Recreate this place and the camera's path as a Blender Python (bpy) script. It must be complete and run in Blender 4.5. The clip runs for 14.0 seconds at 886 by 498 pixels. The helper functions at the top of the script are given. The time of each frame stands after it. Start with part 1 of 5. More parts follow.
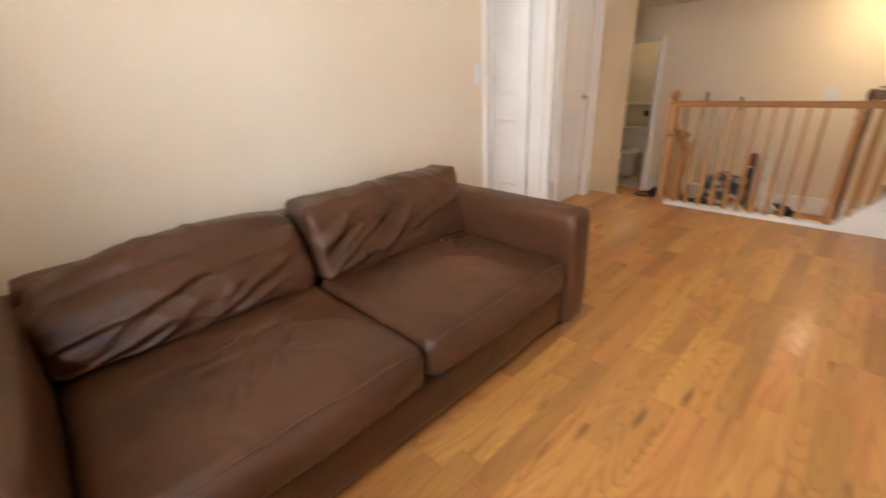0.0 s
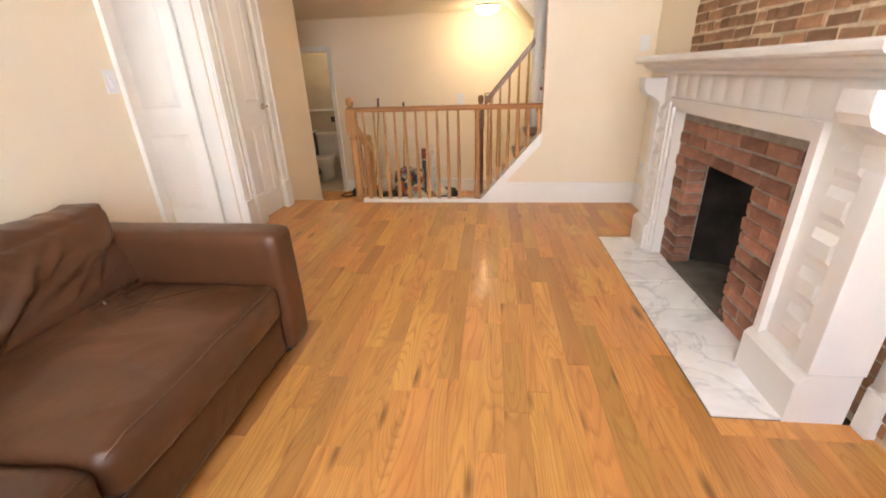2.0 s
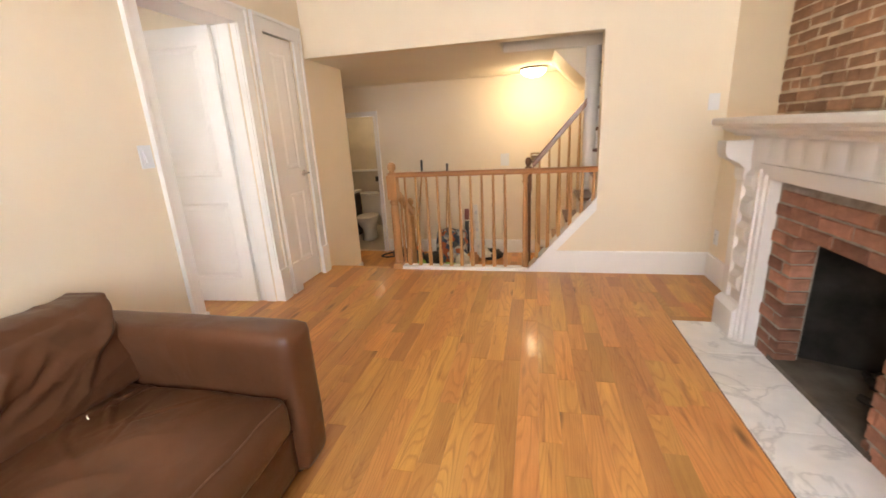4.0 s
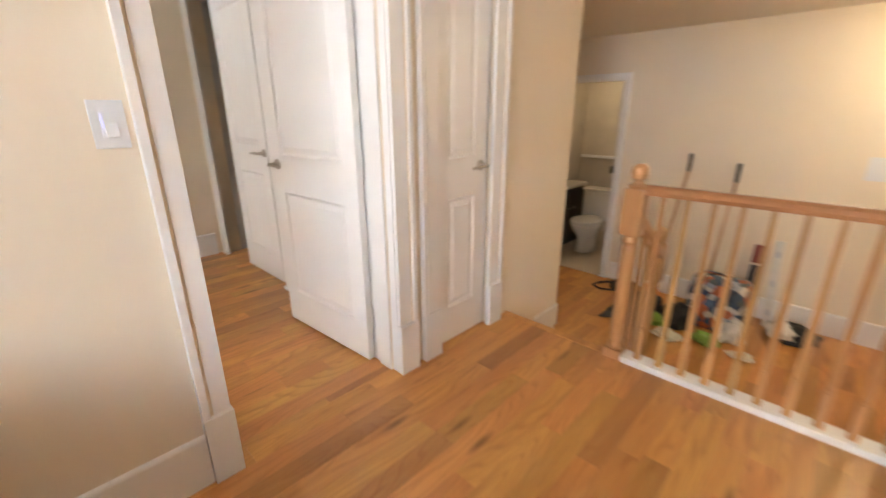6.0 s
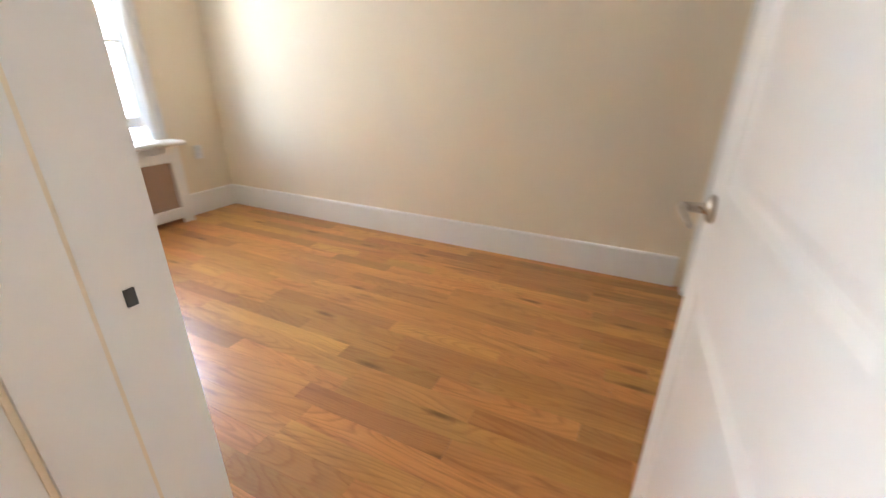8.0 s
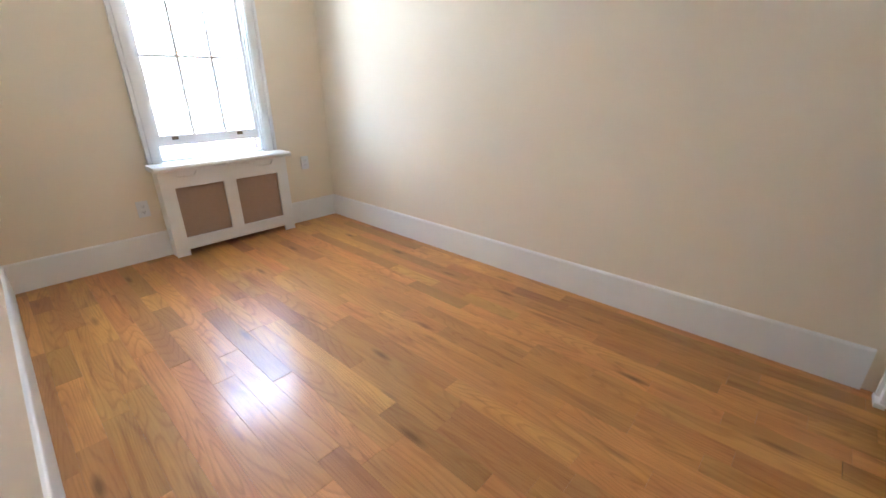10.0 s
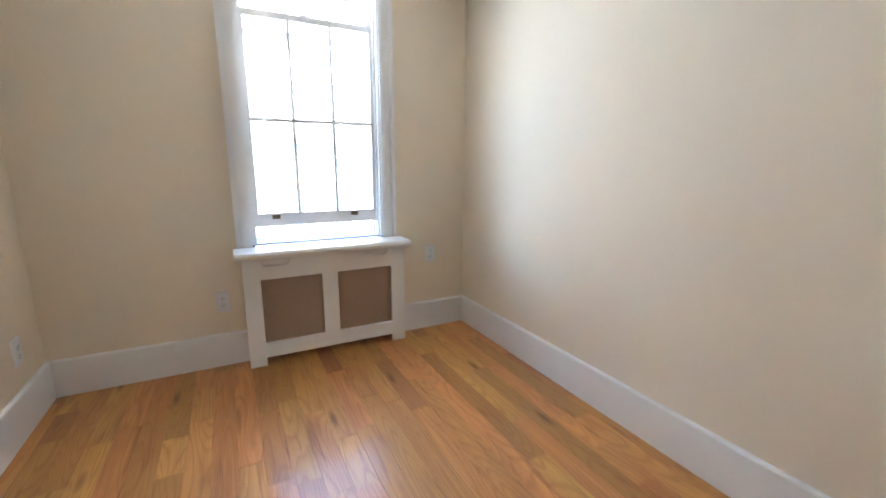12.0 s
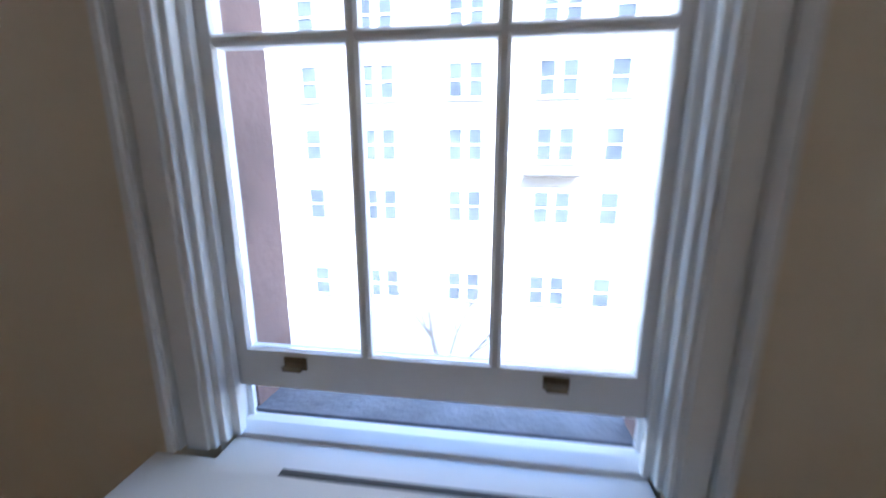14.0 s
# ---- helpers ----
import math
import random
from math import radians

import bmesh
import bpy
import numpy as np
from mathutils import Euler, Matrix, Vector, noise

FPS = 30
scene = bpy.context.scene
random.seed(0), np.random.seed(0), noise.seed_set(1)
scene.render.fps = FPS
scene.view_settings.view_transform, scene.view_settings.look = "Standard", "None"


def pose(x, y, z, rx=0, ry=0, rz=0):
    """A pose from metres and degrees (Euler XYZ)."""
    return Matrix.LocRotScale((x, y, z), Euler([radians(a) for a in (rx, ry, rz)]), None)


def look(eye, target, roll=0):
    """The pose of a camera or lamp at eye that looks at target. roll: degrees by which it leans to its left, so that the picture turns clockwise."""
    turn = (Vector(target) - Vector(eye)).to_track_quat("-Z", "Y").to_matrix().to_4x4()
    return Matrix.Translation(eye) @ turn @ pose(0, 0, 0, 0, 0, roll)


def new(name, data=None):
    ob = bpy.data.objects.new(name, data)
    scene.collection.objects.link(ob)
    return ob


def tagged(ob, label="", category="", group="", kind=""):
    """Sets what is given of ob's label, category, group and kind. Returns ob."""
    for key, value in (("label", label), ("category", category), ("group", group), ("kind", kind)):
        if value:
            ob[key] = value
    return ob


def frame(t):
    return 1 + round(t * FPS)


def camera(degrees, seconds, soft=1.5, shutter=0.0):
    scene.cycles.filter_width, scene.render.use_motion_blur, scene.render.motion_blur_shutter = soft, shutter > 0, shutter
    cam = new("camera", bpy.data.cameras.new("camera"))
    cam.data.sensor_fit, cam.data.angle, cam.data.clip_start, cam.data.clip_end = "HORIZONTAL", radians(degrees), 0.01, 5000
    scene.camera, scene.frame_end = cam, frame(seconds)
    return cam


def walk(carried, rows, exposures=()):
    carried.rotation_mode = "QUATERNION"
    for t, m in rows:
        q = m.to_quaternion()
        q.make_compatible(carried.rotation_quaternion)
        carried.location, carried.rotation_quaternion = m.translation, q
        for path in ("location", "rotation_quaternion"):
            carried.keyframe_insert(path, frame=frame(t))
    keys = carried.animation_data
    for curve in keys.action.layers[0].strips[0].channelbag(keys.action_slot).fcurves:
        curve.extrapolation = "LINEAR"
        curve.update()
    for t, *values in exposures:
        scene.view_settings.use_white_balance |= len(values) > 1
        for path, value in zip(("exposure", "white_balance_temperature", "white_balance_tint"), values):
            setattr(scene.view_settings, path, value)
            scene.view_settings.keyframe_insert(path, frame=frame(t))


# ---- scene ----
cam = camera(94.0, 14.0, soft=1.5, shutter=0.5)
PATH = [
    (0, (1.109, 0.716, 1.198), (2.385, 2.052, 0.43), -2.9),
    (0.5, (1.135, 0.612, 1.210), (2.664, 1.590, 0.371), -2.4),
    (1, (1.162, 0.600, 1.208), (2.832, 1.318, 0.375), -2.8),
    (1.5, (1.214, 0.579, 1.186), (2.967, 1.052, 0.347), -3.0),
    (2, (1.251, 0.675, 1.2), (3.074, 0.904, 0.41), -2.0),
    (2.5, (1.287, 0.713, 1.266), (3.198, 0.88, 0.698), -2.2),
    (2.7, (1.312, 0.714, 1.297), (3.253, 0.885, 0.846), -1.8),
    (4.8, (2.079, 0.803, 1.238), (3.882, 1.4, 0.611), -1.9),
    (5, (2.255, 0.881, 1.242), (4.051, 1.518, 0.633), -0.3),
    (5.5, (2.759, 1.102, 1.238), (4.438, 1.995, 0.62), -1.5),
    (6, (3.227, 1.347, 1.235), (4.598, 2.658, 0.601), -0.2),
    (6.5, (3.605, 1.672, 1.226), (4.593, 3.256, 0.511), 0.1),
    (7, (3.901, 1.987, 1.2), (4.154, 3.797, 0.389), 0.1),
    (7.5, (4.040, 2.383, 1.220), (3.843, 4.203, 0.418), 3.2),
    (8, (4.133, 2.670, 1.200), (3.317, 4.321, 0.420), 0.3),
    (8.5, (4.140, 2.853, 1.206), (2.998, 4.267, 0.370), 1.0),
    (8.7, (4.128, 2.912, 1.207), (2.938, 4.267, 0.344), 0.4),
    (11, (3.888, 3.374, 1.216), (2.477, 4.681, 0.664), -2.1),
    (11.5, (3.551, 3.636, 1.139), (1.925, 4.705, 0.678), -1.8),
    (12, (3.092, 3.817, 1.164), (1.353, 4.72, 0.764), 0.2),
    (12.5, (2.579, 4.001, 1.142), (0.717, 4.613, 0.745), 0.4),
    (13, (2.060, 4.150, 1.145), (0.128, 4.567, 0.848), 1.2),
    (13.5, (1.552, 4.312, 1.220), (-0.410, 4.491, 0.879), -0.9),
    (14, (1.103, 4.441, 1.242), (-0.821, 4.158, 0.778), 0.0),
]
EXPOSURES = [(0.0, 5.3, 6700, 12), (0.5, 5.48, 6650, 11), (1.5, 5.62, 6650, 11), (2.0, 5.65, 6650, 11), (2.7, 5.72, 6700, 11), (5.0, 5.5, 6800, 11), (6.0, 5.68, 6300, 9), (6.5, 5.72, 6200, 9), (7.0, 5.85, 6100, 8), (7.5, 5.6, 6250, 8), (8.5, 5.66, 5750, 6), (11.0, 5.39, 5450, 6), (12.5, 5.06, 5400, 5), (13.0, 4.84, 5400, 6), (13.5, 4.3, 5350, 7), (14.0, 3.35, 5250, 10)]
walk(cam, [(t, look(eye, target, roll)) for t, eye, target, roll in PATH], EXPOSURES)

# ---- world, sun, window light ----
world = bpy.data.worlds.new("sky")
world.use_nodes = True
scene.world = world
wn = world.node_tree.nodes
sky = wn.new("ShaderNodeTexSky")
sky.sky_type, sky.sun_disc = "NISHITA", False
sky.sun_elevation, sky.sun_rotation = radians(42), radians(60)
wn["Background"].inputs[1].default_value = 0.15
world.node_tree.links.new(sky.outputs[0], wn["Background"].inputs[0])


def lamp(name, kind, m, energy, colour, **more):
    data = bpy.data.lights.new(name, kind)
    data.energy, data.color = energy, colour
    for key, value in more.items():
        if key == "size":
            data.shape, data.size, data.size_y = "RECTANGLE", value[0], value[1]
        if key == "angle":
            data.angle = radians(value)
        if key == "radius":
            data.shadow_soft_size = value
    ob = new(name, data)
    ob.matrix_world = m
    return ob


lamp("sun", "SUN", look((30, 12, 32), (-30, 0, 0)), 2.4, (1.0, 0.96, 0.92), angle=0.5)
SKYLIGHT = (0.93, 0.96, 1.0)
for wy, power in ((0.0, 0.44), (1.12, 0.96)):
    lamp("window_light", "AREA", look((0.42, wy, 1.75), (3.0, wy, 2.9)), power, SKYLIGHT, size=(0.85, 1.9))
lamp("window_light", "AREA", look((0.23, 4.32, 1.90), (3.0, 3.9, 2.5)), 0.68, SKYLIGHT, size=(0.70, 0.50))
lamp("hall_light", "POINT", pose(7.05, 0.76, 1.74), 0.26, (1.0, 0.72, 0.40), radius=0.09)
lamp("bath_light", "POINT", pose(8.6, 3.6, 1.55), 0.08, (1.0, 0.78, 0.5), radius=0.08)

# ---- materials ----
def material(name, base, rough=0.5, metal=0.0, vary=0.0, scale=6.0, bump=0.0, bump_scale=80.0, spec=0.5, random_tone=0.0):
    m = bpy.data.materials.new(name)
    m.use_nodes = True
    n, l = m.node_tree.nodes, m.node_tree.links
    b = n["Principled BSDF"]
    b.inputs["Roughness"].default_value, b.inputs["Metallic"].default_value = rough, metal
    b.inputs["Specular IOR Level"].default_value = spec
    b.inputs["Base Color"].default_value = (*base, 1)
    co = n.new("ShaderNodeTexCoord")
    if vary:
        t1 = n.new("ShaderNodeTexNoise")
        t1.inputs["Scale"].default_value, t1.inputs["Detail"].default_value = scale, 6
        l.new(co.outputs["Object"], t1.inputs["Vector"])
        r = n.new("ShaderNodeValToRGB")
        r.color_ramp.elements[0].position, r.color_ramp.elements[1].position = 0.3, 0.7
        r.color_ramp.elements[0].color = (*[c * (1 - vary) for c in base], 1)
        r.color_ramp.elements[1].color = (*[min(1, c * (1 + vary)) for c in base], 1)
        l.new(t1.outputs["Fac"], r.inputs[0])
        l.new(r.outputs[0], b.inputs["Base Color"])
        rr = n.new("ShaderNodeMapRange")
        rr.inputs["To Min"].default_value, rr.inputs["To Max"].default_value = max(0.02, rough - 0.08), min(1, rough + 0.08)
        l.new(t1.outputs["Fac"], rr.inputs["Value"])
        l.new(rr.outputs[0], b.inputs["Roughness"])
        if random_tone:
            info = n.new("ShaderNodeObjectInfo")
            hs = n.new("ShaderNodeHueSaturation")
            mr = n.new("ShaderNodeMapRange")
            mr.inputs["To Min"].default_value, mr.inputs["To Max"].default_value = 1 - random_tone, 1 + random_tone
            l.new(info.outputs["Random"], mr.inputs["Value"])
            l.new(mr.outputs[0], hs.inputs["Value"])
            l.new(r.outputs[0], hs.inputs["Color"])
            l.new(hs.outputs[0], b.inputs["Base Color"])
    if bump:
        t2 = n.new("ShaderNodeTexNoise")
        t2.inputs["Scale"].default_value, t2.inputs["Detail"].default_value = bump_scale, 4
        l.new(co.outputs["Object"], t2.inputs["Vector"])
        bp = n.new("ShaderNodeBump")
        bp.inputs["Strength"].default_value, bp.inputs["Distance"].default_value = bump, 0.01
        l.new(t2.outputs["Fac"], bp.inputs["Height"])
        l.new(bp.outputs[0], b.inputs["Normal"])
    return m


def wood(name, dark, light, rough=0.3, along="X", random_tone=0.3, coat=0.0, knots=True, calm=1.0, figure=0.0, streaks=0.0):
    """Oiled or varnished wood with grain along one axis, cathedral rings and a few knots; each piece has its own tone."""
    m = bpy.data.materials.new(name)
    m.use_nodes = True
    n, l = m.node_tree.nodes, m.node_tree.links
    b = n["Principled BSDF"]
    geo, info = n.new("ShaderNodeNewGeometry"), n.new("ShaderNodeObjectInfo")
    shift = n.new("ShaderNodeVectorMath")
    shift.operation = "MULTIPLY_ADD"
    shift.inputs[1].default_value = (37.0, 53.0, 19.0)
    l.new(info.outputs["Random"], shift.inputs[0])
    l.new(geo.outputs["Position"], shift.inputs[2])
    stretch = n.new("ShaderNodeMapping")
    s = {"X": (1.0, 8, 8), "Y": (8, 1.0, 8), "Z": (8, 8, 1.0)}[along]
    stretch.inputs["Scale"].default_value = s
    l.new(shift.outputs[0], stretch.inputs["Vector"])
    t1 = n.new("ShaderNodeTexNoise")
    t1.inputs["Scale"].default_value, t1.inputs["Detail"].default_value, t1.inputs["Distortion"].default_value = 1.0, 5, 1.4
    l.new(stretch.outputs[0], t1.inputs["Vector"])
    fine = n.new("ShaderNodeMapping")
    fine.inputs["Scale"].default_value = {"X": (6, 260, 260), "Y": (260, 6, 260), "Z": (260, 260, 6)}[along]
    l.new(shift.outputs[0], fine.inputs["Vector"])
    t2 = n.new("ShaderNodeTexNoise")
    t2.inputs["Scale"].default_value, t2.inputs["Detail"].default_value = 1.0, 3
    l.new(fine.outputs[0], t2.inputs["Vector"])
    add = n.new("ShaderNodeMath")
    add.operation = "MULTIPLY_ADD"
    add.inputs[1].default_value = 0.16
    l.new(t2.outputs["Fac"], add.inputs[0])
    even = n.new("ShaderNodeMath")
    even.operation = "MULTIPLY_ADD"
    even.inputs[1].default_value, even.inputs[2].default_value = calm, 0.5 * (1 - calm)
    l.new(t1.outputs["Fac"], even.inputs[0])
    l.new(even.outputs[0], add.inputs[2])
    ramp = n.new("ShaderNodeValToRGB")
    ramp.color_ramp.elements[0].position, ramp.color_ramp.elements[1].position = 0.14, 0.98
    ramp.color_ramp.elements[0].color, ramp.color_ramp.elements[1].color = (*dark, 1), (*light, 1)
    rings = n.new("ShaderNodeTexWave")
    rings.bands_direction = {"X": "Y", "Y": "X", "Z": "X"}[along]
    rings.inputs["Scale"].default_value, rings.inputs["Distortion"].default_value = 24.0, 5.0
    rings.inputs["Detail"].default_value, rings.inputs["Detail Scale"].default_value = 1.0, 5.0
    longer = n.new("ShaderNodeMapping")
    longer.inputs["Scale"].default_value = {"X": (0.11, 1, 1), "Y": (1, 0.11, 1), "Z": (1, 1, 0.11)}[along]
    l.new(shift.outputs[0], longer.inputs["Vector"])
    l.new(longer.outputs[0], rings.inputs["Vector"])
    more = n.new("ShaderNodeMath")
    more.operation = "MULTIPLY_ADD"
    more.inputs[1].default_value = 0.08
    l.new(rings.outputs["Fac"], more.inputs[0])
    l.new(add.outputs[0], more.inputs[2])
    l.new(more.outputs[0], ramp.inputs[0])
    hs = n.new("ShaderNodeHueSaturation")
    mr = n.new("ShaderNodeMapRange")
    mr.inputs["To Min"].default_value, mr.inputs["To Max"].default_value = 1 + random_tone * 0.32, 1 - random_tone
    few = n.new("ShaderNodeMath")
    few.operation = "POWER"
    few.inputs[1].default_value = 2.0
    l.new(info.outputs["Random"], few.inputs[0])
    l.new(few.outputs[0], mr.inputs["Value"])
    l.new(mr.outputs[0], hs.inputs["Value"])
    hue = n.new("ShaderNodeMath")
    hue.operation = "MULTIPLY"
    hue.inputs[1].default_value = 7.31
    frac = n.new("ShaderNodeMath")
    frac.operation = "FRACT"
    l.new(info.outputs["Random"], hue.inputs[0])
    l.new(hue.outputs[0], frac.inputs[0])
    hr = n.new("ShaderNodeMapRange")
    hr.inputs["To Min"].default_value, hr.inputs["To Max"].default_value = 0.484, 0.500
    l.new(frac.outputs[0], hr.inputs["Value"])
    l.new(hr.outputs[0], hs.inputs["Hue"])
    l.new(ramp.outputs[0], hs.inputs["Color"])
    last = hs.outputs[0]
    if figure:
        fm = n.new("ShaderNodeMapping")
        fm.inputs["Scale"].default_value = {"X": (0.75, 6.5, 6.5), "Y": (6.5, 0.75, 6.5), "Z": (6.5, 6.5, 0.75)}[along]
        l.new(shift.outputs[0], fm.inputs["Vector"])
        ft = n.new("ShaderNodeTexNoise")
        ft.inputs["Scale"].default_value, ft.inputs["Detail"].default_value, ft.inputs["Roughness"].default_value = 1.0, 1.2, 0.4
        l.new(fm.outputs[0], ft.inputs["Vector"])
        fr = n.new("ShaderNodeMath")
        fr.operation = "MULTIPLY"
        fr.inputs[1].default_value = 26.0
        l.new(ft.outputs["Fac"], fr.inputs[0])
        saw = n.new("ShaderNodeMath")
        saw.operation = "FRACT"
        l.new(fr.outputs[0], saw.inputs[0])
        line = n.new("ShaderNodeValToRGB")
        e = line.color_ramp.elements
        e[0].position, e[0].color = 0.0, (0, 0, 0, 1)
        e[1].position, e[1].color = 1.0, (0, 0, 0, 1)
        for at, v in ((0.55, 0.12), (0.84, 1.0)):
            mid = e.new(at)
            mid.color = (v, v, v, 1)
        l.new(saw.outputs[0], line.inputs[0])
        pores = n.new("ShaderNodeMath")
        pores.operation = "MULTIPLY"
        l.new(line.outputs[0], pores.inputs[0])
        l.new(t2.outputs["Fac"], pores.inputs[1])
        amount = n.new("ShaderNodeMath")
        amount.operation = "MULTIPLY"
        amount.inputs[1].default_value = figure * 1.9
        l.new(pores.outputs[0], amount.inputs[0])
        fmix = n.new("ShaderNodeMix")
        fmix.data_type = "RGBA"
        fmix.inputs["B"].default_value = (dark[0] * 0.80, dark[1] * 0.62, dark[2] * 0.55, 1)
        l.new(amount.outputs[0], fmix.inputs["Factor"])
        l.new(last, fmix.inputs["A"])
        last = fmix.outputs["Result"]
    if streaks:
        sm = n.new("ShaderNodeMapping")
        sm.inputs["Scale"].default_value = {"X": (2.2, 26, 26), "Y": (26, 2.2, 26), "Z": (26, 26, 2.2)}[along]
        l.new(shift.outputs[0], sm.inputs["Vector"])
        st = n.new("ShaderNodeTexNoise")
        st.inputs["Scale"].default_value, st.inputs["Detail"].default_value, st.inputs["Distortion"].default_value = 1.0, 4, 0.6
        l.new(sm.outputs[0], st.inputs["Vector"])
        sr = n.new("ShaderNodeMapRange")
        sr.inputs["From Min"].default_value, sr.inputs["From Max"].default_value = 0.58, 0.76
        sr.inputs["To Min"].default_value, sr.inputs["To Max"].default_value = 0.0, streaks
        l.new(st.outputs["Fac"], sr.inputs["Value"])
        smix = n.new("ShaderNodeMix")
        smix.data_type = "RGBA"
        smix.inputs["B"].default_value = (dark[0] * 0.62, dark[1] * 0.50, dark[2] * 0.5, 1)
        l.new(sr.outputs[0], smix.inputs["Factor"])
        l.new(last, smix.inputs["A"])
        last = smix.outputs["Result"]
    if knots:
        kv = n.new("ShaderNodeMapping")
        kv.inputs["Scale"].default_value = {"X": (1.7, 7.5, 0.0), "Y": (7.0, 2.4, 0.0), "Z": (5.5, 5.5, 2.2)}[along]
        l.new(shift.outputs[0], kv.inputs["Vector"])
        vo = n.new("ShaderNodeTexVoronoi")
        vo.inputs["Scale"].default_value = 1.0
        l.new(kv.outputs[0], vo.inputs["Vector"])
        kr = n.new("ShaderNodeValToRGB")
        kr.color_ramp.elements[0].position, kr.color_ramp.elements[1].position = 0.04, 0.16
        kr.color_ramp.elements[0].color, kr.color_ramp.elements[1].color = (0.85, 0.85, 0.85, 1), (0, 0, 0, 1)
        l.new(vo.outputs["Distance"], kr.inputs[0])
        mix = n.new("ShaderNodeMix")
        mix.data_type = "RGBA"
        mix.inputs["B"].default_value = (*[c * 0.45 for c in dark], 1)
        l.new(kr.outputs[0], mix.inputs["Factor"])
        l.new(last, mix.inputs["A"])
        last = mix.outputs["Result"]
    l.new(last, b.inputs["Base Color"])
    rr = n.new("ShaderNodeMapRange")
    rr.inputs["To Min"].default_value, rr.inputs["To Max"].default_value = rough - 0.06, rough + 0.1
    l.new(t1.outputs["Fac"], rr.inputs["Value"])
    l.new(rr.outputs[0], b.inputs["Roughness"])
    b.inputs["Coat Weight"].default_value, b.inputs["Coat Roughness"].default_value = coat, 0.15
    bp = n.new("ShaderNodeBump")
    bp.inputs["Strength"].default_value, bp.inputs["Distance"].default_value = 0.14, 0.003
    l.new(add.outputs[0], bp.inputs["Height"])
    l.new(bp.outputs[0], b.inputs["Normal"])
    return m


M_WALL = material("cream_wall_paint", (0.85, 0.745, 0.585), 0.6, vary=0.03, scale=1.2, bump=0.05, bump_scale=160, spec=0.3)
M_CEIL = material("ceiling_paint", (0.85, 0.79, 0.69), 0.75, vary=0.02, scale=1.5, bump=0.04, bump_scale=90, spec=0.2)
M_WHITE = material("white_gloss_paint", (0.87, 0.85, 0.82), 0.34, vary=0.02, scale=3.0, bump=0.03, bump_scale=45)
M_MANTEL = material("white_mantel_paint", (0.76, 0.73, 0.70), 0.38, vary=0.03, scale=5.0, bump=0.06, bump_scale=30)
M_FLOOR = wood("oak_floor", (0.41, 0.167, 0.035), (0.79, 0.430, 0.113), 0.40, "X", 0.30, coat=0.28, calm=0.80, figure=0.36, streaks=0.62)
M_OAK = wood("oak_rail", (0.36, 0.195, 0.060), (0.62, 0.375, 0.135), 0.32, "Z", 0.12, coat=0.2, knots=False)
M_OAK_Y = wood("oak_rail_level", (0.28, 0.12, 0.038), (0.48, 0.24, 0.085), 0.28, "Y", 0.1, coat=0.3, knots=False)
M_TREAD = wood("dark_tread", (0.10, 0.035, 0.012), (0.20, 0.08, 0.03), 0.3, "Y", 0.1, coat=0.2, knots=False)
M_GAP = material("floor_gap", (0.06, 0.03, 0.015), 0.8, vary=0.1)
M_METAL = material("brushed_nickel", (0.52, 0.48, 0.43), 0.3, 1.0, vary=0.03, scale=20)
M_DARKMETAL = material("dark_metal", (0.08, 0.075, 0.07), 0.4, 0.8, vary=0.05, scale=20)
M_BRICK = material("fireplace_brick", (0.33, 0.160, 0.105), 0.88, vary=0.30, scale=14, bump=0.6, bump_scale=60, spec=0.3, random_tone=0.4)
M_BRICK2 = material("wall_brick", (0.35, 0.19, 0.105), 0.85, vary=0.35, scale=12, bump=0.6, bump_scale=50, spec=0.25, random_tone=0.3)
M_MORTAR = material("grey_mortar", (0.32, 0.28, 0.235), 0.95, vary=0.25, scale=20, bump=0.7, bump_scale=70, spec=0.1)
M_MORTAR2 = material("tan_mortar", (0.64, 0.51, 0.36), 0.95, vary=0.25, scale=14, bump=0.7, bump_scale=60, spec=0.1)
M_SOOT = material("sooted_brick", (0.034, 0.029, 0.025), 0.9, vary=0.5, scale=6, bump=0.6, bump_scale=30, spec=0.1)
M_ASH = material("ash_stone", (0.12, 0.10, 0.08), 0.9, vary=0.35, scale=8, bump=0.5, bump_scale=40, spec=0.2)
M_PLASTIC = material("white_plastic", (0.80, 0.80, 0.79), 0.35, vary=0.01, scale=8)
# near-black: shade coloured in for slot and latch hole, also black sofa feet
M_SLOT = material("dark_slot", (0.05, 0.05, 0.05), 0.6, vary=0.1)
M_BRASS_OLD = material("tarnished_brass", (0.20, 0.15, 0.09), 0.45, 0.9, vary=0.25, scale=40)
M_SOCKET = material("socket_grey", (0.30, 0.29, 0.28), 0.6, vary=0.1)
M_MESH = material("brass_mesh", (0.42, 0.29, 0.21), 0.55, 0.1, vary=0.15, scale=300, bump=0.5, bump_scale=500)
M_GREY = material("grey_closet_paint", (0.62, 0.60, 0.57), 0.6, vary=0.03, scale=3)
M_EXT = material("weathered_sill", (0.15, 0.155, 0.17), 0.8, vary=0.3, scale=9, bump=0.4, bump_scale=60)
M_PORCELAIN = material("porcelain", (0.78, 0.75, 0.70), 0.15, vary=0.01)
M_VANITY = material("espresso_cabinet", (0.018, 0.012, 0.010), 0.35, vary=0.2, scale=8)
M_TILE = material("beige_tile", (0.60, 0.52, 0.42), 0.35, vary=0.08, scale=4, bump=0.05, bump_scale=50, random_tone=0.06)
M_SUNBLOCK = material("facade_brick", (0.29, 0.265, 0.245), 0.9, vary=0.15, scale=1.5)


